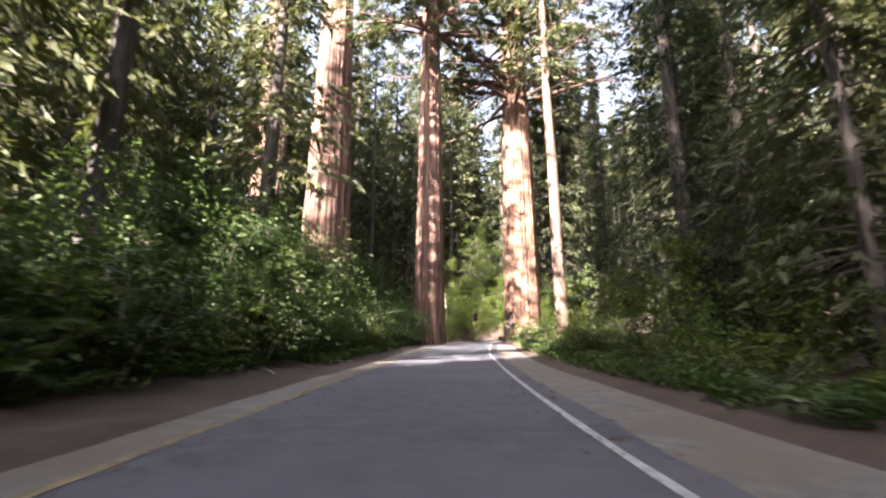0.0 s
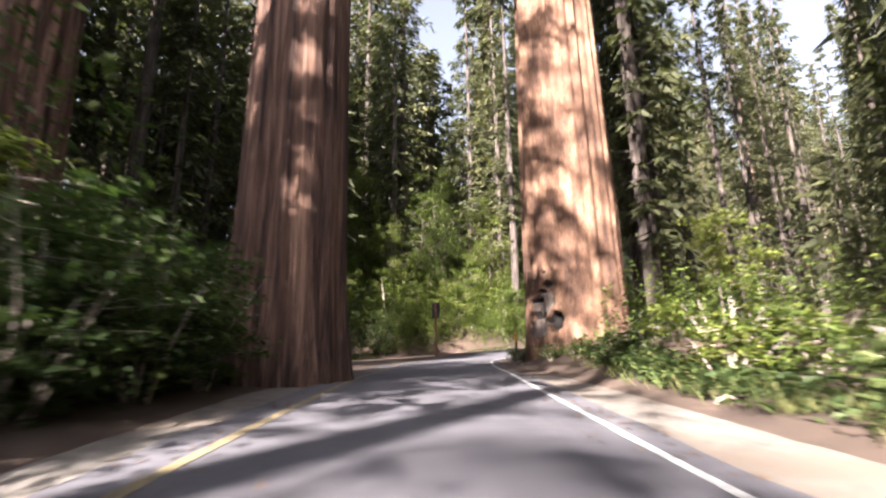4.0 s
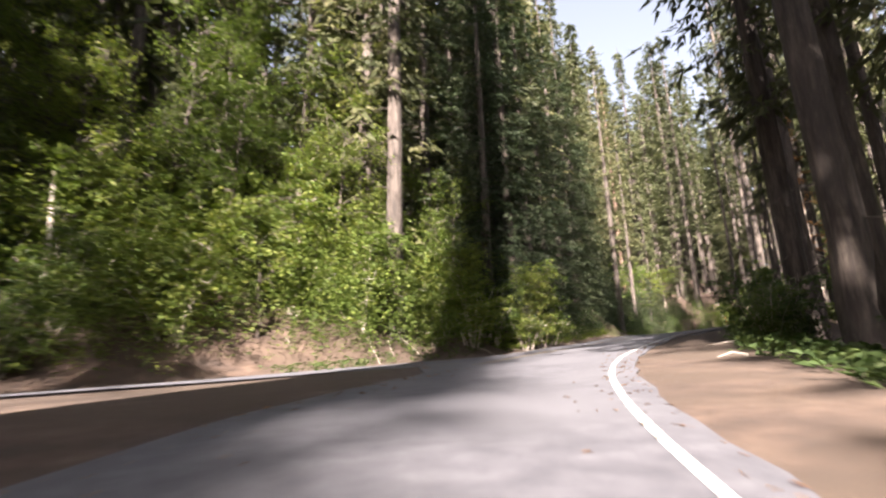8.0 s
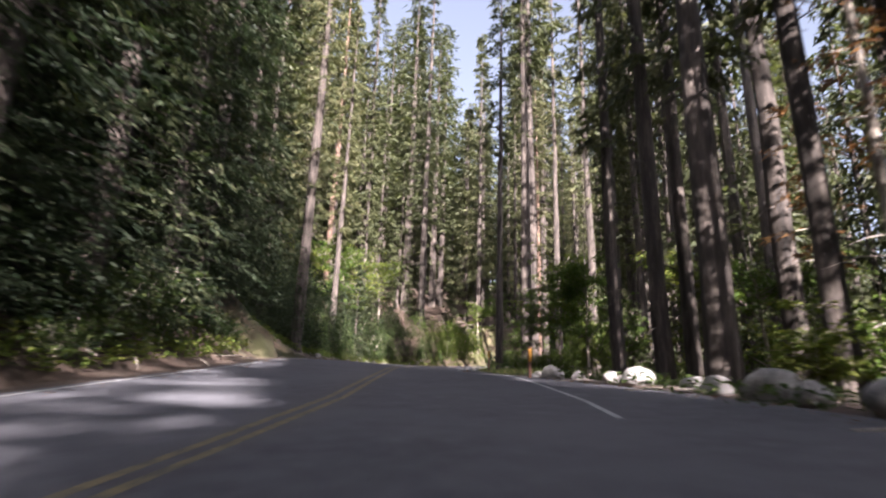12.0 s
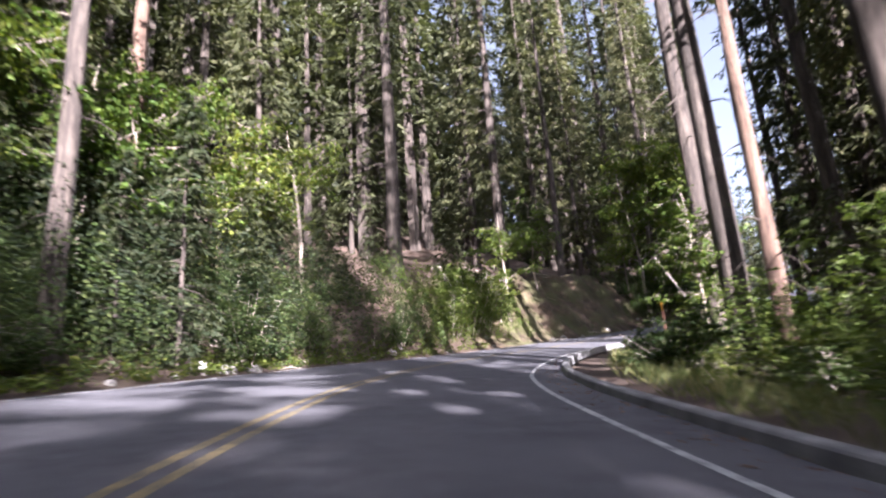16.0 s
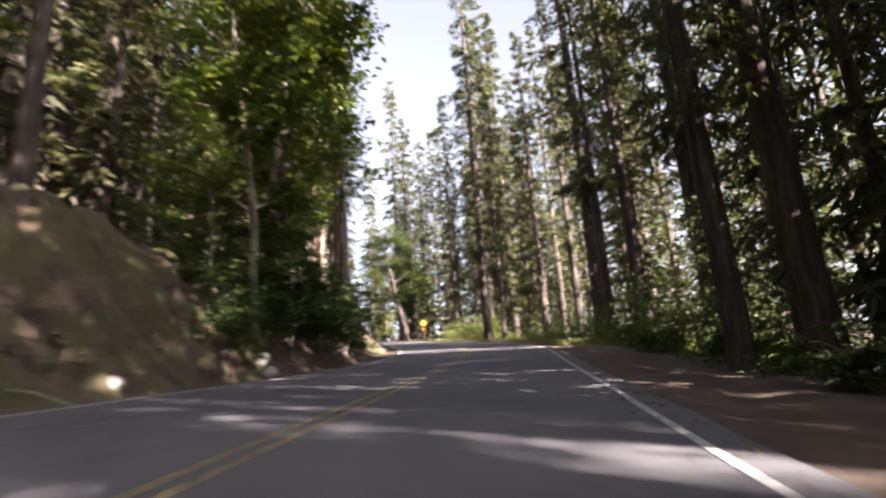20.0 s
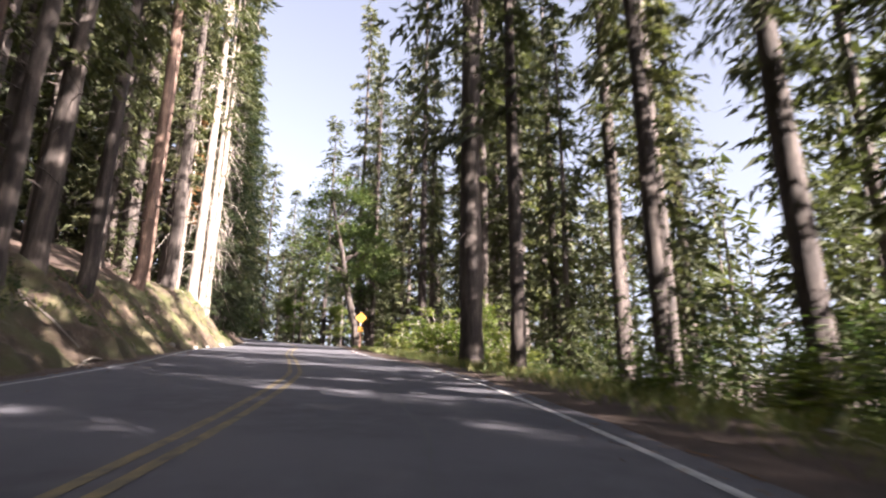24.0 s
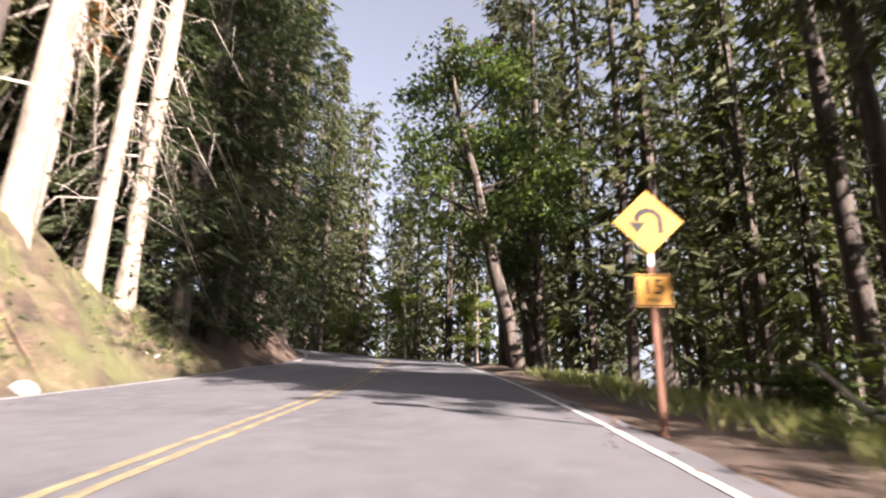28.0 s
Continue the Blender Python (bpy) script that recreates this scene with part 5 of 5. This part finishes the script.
# hazels over the foot of the bank at the fork
FOOT = [(-6.0, 84.5), (0.4, 88.2), (5.4, 89.2), (9.6, 89.7), (14.7, 92.2), (18.3, 94.3), (20.8, 96.3)]
for i in range(44):
    u = (i + rng.uniform(0, 1)) / 44 * (len(FOOT) - 1)
    x, y = (np.interp(u, range(len(FOOT)), [q[k] for q in FOOT]) for k in (0, 1))
    back = rng.uniform(0.7, 5.5)
    x, y = x - 0.42 * back, y + 0.9 * back
    if i % 4 == 3:
        broad(int(rng.choice([0, 1, 1])), x, y, rng.uniform(0.9, 1.35))
    else:
        # dark leaves carry the shade at the western end
        shrub(6 if u > 1.6 else 2, x, y, rng.uniform(1.1, 1.8))
for x, y, k, sc in ((-7.5, 88.5, 6, 0.9), (-3.2, 91.0, 5, 0.9), (0.6, 91.8, 6, 1.05), (3.4, 93.6, 5, 1.05), (6.2, 92.8, 6, 1.1), (8.6, 95.2, 5, 1.1), (11.0, 94.4, 6, 1.0), (12.6, 97.2, 5, 1.0), (15.6, 96.8, 6, 0.9), (-1.0, 95.5, 5, 1.2), (5.0, 98.0, 5, 1.25), (18.6, 99.2, 6, 0.95)):
    broad(k, x, y, sc)
# tall bright bush where the bank comes to the asphalt
for x, y, sc in ((22.4, 97.8, 1.0), (23.7, 98.5, 1.1), (22.9, 99.2, 1.15)):
    broad(1, x, y, sc)
for x, y, sc in ((21.9, 97.0, 1.2), (23.3, 97.9, 1.35), (24.4, 98.8, 1.2)):
    shrub(6, x, y, sc)
# low plants about the foot of the scarred sequoia
for x, y, k, sc in ((5.55, 51.6, 4, 0.5), (6.1, 51.2, 7, 0.7), (5.1, 53.9, 3, 0.6), (5.2, 54.7, 3, 0.7), (5.5, 55.5, 0, 0.5)):
    shrub(k, x, y, sc)
# brush before the foot of the nearest sequoia
for s, o, sc in ((40.5, -4.0, 1.15), (42.5, -3.8, 1.1), (44.3, -3.7, 1.0)):
    shrub(2, *at(s, o), sc)
# dark brush over the foot of the bank past the bend
for i in range(11):
    st = 190.5 + i * 1.05
    shrub(2 if i % 3 else 1, *at(st, -7.0 - rng.uniform(0, 0.9)), rng.uniform(1.1, 1.45))
for st, o, sc in ((192.5, -8.6, 0.9), (195.5, -8.8, 1.0), (198.5, -8.5, 0.85)):
    broad(3, *at(st, o), sc)
# bright bush at the bend
for s, o, sc in ((169.2, -9.3, 1.3), (170.4, -9.2, 1.75), (171.8, -9.4, 1.85), (173.0, -9.3, 1.4), (171.2, -10.6, 1.7)):
    shrub(6, *at(s, o), sc)


# ---- low growth and litter ----
def low_growth(name, n, stretches, leaf, mat, label, category, seed, blade=False):
    """Countless low plants as one mesh."""
    g = np.random.default_rng(seed)
    xy = []
    for s0, s1, lo, hi, share in stretches:
        for _ in range(int(n * share)):
            xy.append(at(g.uniform(s0, s1), g.uniform(lo, hi)))
    xy = np.array(xy)
    z = land(xy[:, 0], xy[:, 1])
    k = 9
    c = np.repeat(np.c_[xy, z], k, axis=0)
    a = g.uniform(0, 2 * np.pi, len(c))
    lift = g.uniform(0.8, 2.4, len(c)) if blade else g.uniform(0.05, 0.7, len(c))
    c[:, :2] += g.normal(0, 0.10, (len(c), 2))
    if not blade:
        c[:, 2] += g.uniform(0.02, 0.28, len(c))
    d = np.c_[np.cos(a), np.sin(a), lift]
    ln = leaf * g.uniform(0.5, 1.4, len(c))
    v, f = kites(c, d, g.normal(0, 0.3, c.shape) + (np.c_[np.cos(a + 1), np.sin(a + 1), np.zeros(len(a))] if blade else np.array([0, 0, 1.0])), ln, ln * (0.06 if blade else 0.5), 0.2)
    return tagged(new(name, mesh_of(name, v, f, mat)), label, category, kind="stuff")


low_growth("ground_plants", 3600, [(-10, 60, -9, -4.6, 0.2), (0, 66, 4.0, 9, 0.2), (84, 160, -10, -7.4, 0.2), (100, 172, 3.9, 9, 0.2), (172, 260, 3.9, 10, 0.2)], 0.16, LEAVES_DARK, "low leafy ground plants under the trees", "plants", 3)
low_growth("ground_plants", 3200, [(0, 20, -6.0, -4.6, 0.2), (18, 47, -5.4, -3.7, 0.3), (0, 52, 3.6, 5.0, 0.35), (60, 97, 3.6, 5.5, 0.15)], 0.19, LEAVES_DARK, "leafy low plants along the gravel verge", "plants", 13)
low_growth("ground_plants", 1500, [(126, 170, -9.4, -7.5, 0.5), (98, 126, -8.4, -7.0, 0.25), (62, 96, -17, -15, 0.25)], 0.19, LEAVES, "leafy green plants along the foot of the bank", "plants", 14)
low_growth("ground_plants", 900, [(206, 262, -10.2, -7.6, 0.75), (172, 190, -11, -7.6, 0.25)], 0.13, LEAVES_DARK, "moss and small plants on the earth bank", "plants", 16)
low_growth("grass", 3800, [(10, 60, 3.4, 5, 0.1), (124, 172, 2.9, 4.6, 0.25), (196, 262, 2.9, 5.5, 0.45), (215, 262, -11, -7.6, 0.2)], 0.3, GRASS, "tufts of green and straw-coloured grass", "grass", 4, True)


def litter(name, n, seed):
    """Fallen twigs and sticks."""
    g = np.random.default_rng(seed)
    out = []
    for _ in range(n):
        s = g.uniform(0, 262)
        o = -float(np.interp(s, L_S, L_W)) - g.uniform(-0.8, 7) if g.random() < 0.5 else g.uniform(2.9, 12)
        x, y = at(s, o)
        z = float(land(x, y)[0])
        a, ln = g.uniform(0, 2 * np.pi), g.uniform(0.4, 2.2)
        e = (x + math.cos(a) * ln, y + math.sin(a) * ln)
        ze = float(land(*e)[0])
        out.append(tube([(x, y, z + 0.03), ((x + e[0]) / 2, (y + e[1]) / 2, (z + ze) / 2 + 0.1), (*e, ze + 0.04)], [0.028, 0.022, 0.01], 4, close=False))
    v, f = merge(out)
    return tagged(new(name, mesh_of(name, v, f, DEADWOOD)), "fallen grey twigs and sticks on the forest floor", "twigs", kind="stuff")


litter("fallen_twigs", 420, 8)


# ---- boulders and stones ----
def boulder_mesh(seed, squash=0.7):
    g = np.random.default_rng(seed)
    bm = bmesh.new()
    bmesh.ops.create_icosphere(bm, subdivisions=3, radius=1.0)
    cuts = [(Vector(g.normal(0, 1, 3)).normalized(), g.uniform(0.6, 0.92)) for _ in range(9)]
    for v in bm.verts:
        p = v.co.copy()
        for nrm, d in cuts:
            k = p.dot(nrm)
            if k > d:
                p -= nrm * (k - d) * 0.85
        p *= 1 + 0.05 * noise.noise(p * 3 + Vector((seed, 0, 0)))
        v.co = (p.x, p.y * 0.85, p.z * squash)
    me = bpy.data.meshes.new("boulder")
    bm.to_mesh(me)
    bm.free()
    me.materials.append(BOULDER)
    me.shade_smooth()
    return me


STONES = [boulder_mesh(60 + i, (0.75, 0.6, 0.85, 0.55)[i % 4]) for i in range(6)]


def stone(x, y, size, k, name="boulder", label="rounded pale granite boulder at the lay-by edge", group="lay-by boulders", sink=0.35):
    ob = new(name, STONES[k])
    z = float(land(x, y)[0])
    ob.matrix_world = pose(x, y, z + size * sink, rng.uniform(-8, 8), rng.uniform(-8, 8), rng.uniform(0, 360)) @ Matrix.Diagonal((size, size, size, 1))
    return tagged(ob, label, "rock", group)


for s, o, size, k in ((105.6, 5.4, 0.62, 0), (106.8, 5.6, 0.66, 1), (107.6, 5.7, 0.4, 2), (109.4, 5.6, 0.55, 3), (111.0, 5.5, 0.34, 4), (112.0, 5.5, 0.5, 0), (113.8, 5.4, 0.36, 5), (114.6, 5.3, 0.3, 2), (117.2, 5.0, 0.48, 1), (118.6, 4.8, 0.34, 3), (120.2, 4.3, 0.26, 4), (122.0, 3.9, 0.42, 0), (123.4, 3.7, 0.24, 5)):
    stone(*at(s, o), size, k)
for i in range(46):
    s = rng.uniform(140, 190) if i < 30 else rng.uniform(206, 260)
    o = -float(np.interp(s, L_S, L_W)) + rng.uniform(-0.9, 0.35)
    stone(*at(s, o), rng.uniform(0.12, 0.34), int(rng.integers(0, 6)), "stone", "weathered stone at the foot of the bank", "bank stones", 0.2)


# ---- posts and signs ----
SIGN_YELLOW = rough_stone("sign_yellow", [(0.3, (0.36, 0.165, 0.004)), (0.6, (0.42, 0.195, 0.005)), (0.8, (0.46, 0.22, 0.008))], 4.0, 40.0, 0.1, 0.002, rough=0.65)
SIGN_BLACK = rough_stone("sign_black", [(0.3, (0.006, 0.006, 0.006)), (0.7, (0.014, 0.013, 0.012))], 6.0, 50.0, 0.1, 0.002, rough=0.8)
POST_WOOD = rough_stone("brown_post", [(0.3, (0.05, 0.022, 0.014)), (0.55, (0.12, 0.055, 0.035)), (0.8, (0.2, 0.1, 0.07))], 6.0, 40.0, 0.5, 0.01, (1, 1, 0.2))
SIGN_STEEL = rough_stone("galvanised_steel", [(0.3, (0.3, 0.31, 0.32)), (0.7, (0.46, 0.47, 0.48))], 8.0, 60.0, 0.1, 0.002, rough=0.45)


def slab(outline, z0, z1, bevel=0.0):
    """A flat plate: outline in x and z, thickness in y from z0 to z1."""
    bm = bmesh.new()
    face = bm.faces.new([bm.verts.new((x, z0, z)) for x, z in outline])
    ex = bmesh.ops.extrude_face_region(bm, geom=[face])
    bmesh.ops.translate(bm, vec=(0, z1 - z0, 0), verts=[v for v in ex["geom"] if isinstance(v, bmesh.types.BMVert)])
    bmesh.ops.recalc_face_normals(bm, faces=bm.faces)
    if bevel:
        bmesh.ops.bevel(bm, geom=list(bm.edges), offset=bevel, segments=2, affect="EDGES")
    return bm


def box(x0, x1, y0, y1, z0, z1, bevel=0.004):
    return slab([(x0, z0), (x1, z0), (x1, z1), (x0, z1)], y0, y1, bevel)


def facing(s):
    """Turn that makes a sign face traffic coming up the road at station s."""
    i = np.argmin(np.abs(S_ALL - s))
    return math.degrees(math.atan2(TANG[i][1], TANG[i][0])) - 90


def marker_post(x, y, s, h=1.05, plate=True):
    ob = root("marker_post", x, y, float(land(x, y)[0]), "brown wooden marker post with narrow yellow plate" if plate else "brown wooden post beside the road", "marker post", "marker posts", facing(s))
    part("post", box(-0.045, 0.045, -0.045, 0.045, -0.4, h), POST_WOOD, ob)
    if plate:
        part("plate", box(-0.05, 0.05, -0.058, -0.048, h - 0.42, h - 0.04, 0.002), SIGN_YELLOW, ob, "narrow yellow reflector plate")
        part("cap", box(-0.05, 0.05, -0.05, 0.05, h, h + 0.02), POST_WOOD, ob)
    return ob


marker_post(6.05, 58.8, 59, 1.2)
marker_post(*at(138.8, 3.2), 138, 1.4)
marker_post(*at(170.6, 2.3), 170, 1.6)
marker_post(*at(120.7, 2.95), 121, 0.9)

# back of a sign on the island at the fork
fork = root("road_sign", 3.82, 71.65, float(land(3.82, 71.65)[0]), "dark back of a tall narrow sign on a post", "sign", turn=facing(72) + 12)
part("post", box(-0.06, 0.06, -0.06, 0.06, -0.4, 3.3), POST_WOOD, fork)
part("panel", box(-0.24, 0.24, 0.065, 0.09, 2.4, 3.35), SIGN_BLACK, fork, "dark sign panel seen from behind")


def turn_sign(x, y, s):
    """Diamond warning sign with a hairpin arrow and a speed plate below."""
    z = float(land(x, y)[0])
    ob = root("warning_sign", x, y, z, "yellow diamond hairpin sign over a square speed plate on a post", "sign", turn=facing(s) - 3)
    part("post", box(-0.035, 0.035, 0.012, 0.075, -0.4, 2.4), POST_WOOD, ob)
    part("sleeve", box(-0.03, 0.03, 0.004, 0.014, 1.75, 2.25, 0.002), SIGN_STEEL, ob, "steel strip between the plates")
    c, h = 2.26, 0.385
    diamond = part("diamond_plate", slab([(-h, c), (0, c - h), (h, c), (0, c + h)], -0.004, 0.004, 0.002), SIGN_YELLOW, ob)
    band = []
    for i in range(25):
        a = radians(-8 + 188 * i / 24)
        band.append((0.005 + 0.13 * math.cos(a), c + 0.01 + 0.13 * math.sin(a)))
    band.insert(0, (0.134, c - 0.13))
    outer, inner = [], []
    for i, (px, pz) in enumerate(band):
        qx, qz = band[min(i + 1, len(band) - 1)]
        rx, rz = band[max(i - 1, 0)]
        n = Vector((-(qz - rz), qx - rx)).normalized() * 0.033
        outer.append((px + n.x, pz + n.y))
        inner.append((px - n.x, pz - n.y))
    bm = bmesh.new()
    vo = [bm.verts.new((x2, -0.007, z2)) for x2, z2 in outer]
    vi = [bm.verts.new((x2, -0.007, z2)) for x2, z2 in inner]
    for i in range(len(vo) - 1):
        bm.faces.new((vo[i], vo[i + 1], vi[i + 1], vi[i]))
    tip = [bm.verts.new(p) for p in ((-0.225, -0.007, c + 0.0), (-0.025, -0.007, c + 0.0), (-0.125, -0.007, c - 0.135))]
    bm.faces.new(tip)
    part("arrow", bm, SIGN_BLACK, diamond, "black curved arrow")
    plate = part("speed_plate", box(-0.195, 0.195, -0.004, 0.004, 1.29, 1.66, 0.002), SIGN_YELLOW, ob)
    rim = 0.015
    for x0, x1, z0, z1 in ((-0.185, 0.185, 1.30, 1.30 + rim), (-0.185, 0.185, 1.65 - rim, 1.65), (-0.185, -0.185 + rim, 1.30 + rim, 1.65 - rim), (0.185 - rim, 0.185, 1.30 + rim, 1.65 - rim)):
        part("border_strip", box(x0, x1, -0.0075, -0.0045, z0, z1, 0), SIGN_BLACK, plate)
    for text, size, zz in (("15", 0.24, 1.435), ("MPH", 0.085, 1.335)):
        cu = bpy.data.curves.new("lettering", "FONT")
        cu.body, cu.size, cu.align_x, cu.extrude = text, size, "CENTER", 0.001
        cu.materials.append(SIGN_BLACK)
        t = child("lettering", cu, plate)
        t.matrix_local = pose(0, -0.0065, zz, 90, 0, 0)
    return ob


turn_sign(158.05, 138.56, 247)

# slender fallen stems leaning in the brush


def leaning_stem(a, b, r, mat=DEADWOOD):
    a, b = Vector((*a, float(land(*a)[0]) + 0.05)), Vector((b[0], b[1], float(land(b[0], b[1])[0]) + b[2]))
    mid = (a + b) / 2 + Vector((0.05, 0.03, -0.08))
    v, f = tube([Vector((0, 0, -0.1)), mid - a, b - a], [r, r * 0.8, r * 0.5], 7)
    ob = new("fallen_stem", mesh_of("fallen_stem", v, f, mat, True))
    ob.location = a
    return tagged(ob, "thin pale dead stem leaning in the brush", "dead stem", "leaning dead stems")


leaning_stem((73.2, 124.6), (76.4, 128.0, 3.4), 0.06)
leaning_stem(at(246.5, 4.6), (*at(249.0, 4.9), 0.9), 0.05)
leaning_stem((0.7, 89.9), (0.2, 90.6, 4.5), 0.11)


# ---- seams and needles on the asphalt ----
TAR = rough_stone("tar_seal", [(0.3, (0.018, 0.017, 0.018)), (0.7, (0.038, 0.036, 0.038))], 6.0, 60.0, 0.2, 0.003, rough=0.6)


def seam(s0, s1, off, wander, seed):
    """A thin wandering line of crack sealing along the road."""
    def centre(s):
        return off + wander * (math.sin(s * 0.55 + seed) + 0.4 * math.sin(s * 1.9 + 2 * seed))
    return ribbon("tar_seam", s0, s1, lambda s: centre(s) - 0.013, lambda s: centre(s) + 0.013, 0.005, TAR, 0.4, 1, 0.0, "thin dark sealed crack in the asphalt", "road seam", 0.006, seed)


for s0, s1, off, wander, seed in ((60.5, 70, 0.0, 0.05, 1), (61, 67, 0.32, 0.04, 2), (8, 24, -0.35, 0.06, 3), (132, 141, -0.4, 0.06, 4), (208, 222, 0.2, 0.08, 5), (200, 209, -3.6, 0.1, 6)):
    seam(s0, s1, off, wander, seed)


def needle_drift(name, n, seed):
    """Fallen needles and bits of bark drifted along the edges of the asphalt."""
    g = np.random.default_rng(seed)
    v = []
    for _ in range(n):
        s = g.uniform(0, 258)
        edge = road_right(s) - abs(g.normal(0, 0.35)) if g.random() < 0.6 else road_left(s) + abs(g.normal(0, 0.4))
        v.append((*at(s, edge), road_z(s) + float(tilt_z(s, edge)) + 0.008))
    c = np.array(v)
    a = g.uniform(0, 2 * np.pi, n)
    ln = g.uniform(0.04, 0.14, n)
    return tagged(new(name, mesh_of(name, *kites(c, np.c_[np.cos(a), np.sin(a), np.zeros(n)], np.tile((0, 0, 1.0), (n, 1)), ln, ln * 0.35, 0.05), NEEDLES_DRY)), "brown needles and bark scraps along the asphalt edge", "litter", kind="stuff")


needle_drift("needle_litter", 5200, 15)


def bank_root(s, seed):
    """A bare root creeping down over the face of the bank."""
    g = np.random.default_rng(seed)
    w, run = float(np.interp(s, L_S, L_W)), float(np.interp(s, L_S, L_RUN))
    x0, y0 = at(s, -(w + run))
    z0 = float(land(x0, y0)[0])
    pts, lean = [], g.uniform(-1, 1)
    for k in range(7):
        u = k / 6
        ss, o = s + 0.8 * u * lean + 0.12 * g.uniform(-1, 1), -(w + run * (1 - u) + 0.25)
        x, y = at(ss, o)
        pts.append((x - x0, y - y0, float(land(x, y)[0]) - z0 + 0.13 + g.uniform(-0.03, 0.05)))
    ob = new("tree_root", mesh_of("tree_root", *tube(pts, [0.06, 0.055, 0.05, 0.04, 0.03, 0.02, 0.01], 6), BARK_CEDAR, True))
    ob.location = (x0, y0, z0)
    return tagged(ob, "bare brown root creeping down the earth bank", "root", "bank roots")


for i, s in enumerate((209.5, 212, 219, 223.5, 228, 231, 236, 239.5, 243, 245.5, 248, 250.5, 253, 256)):
    bank_root(s, 90 + i)
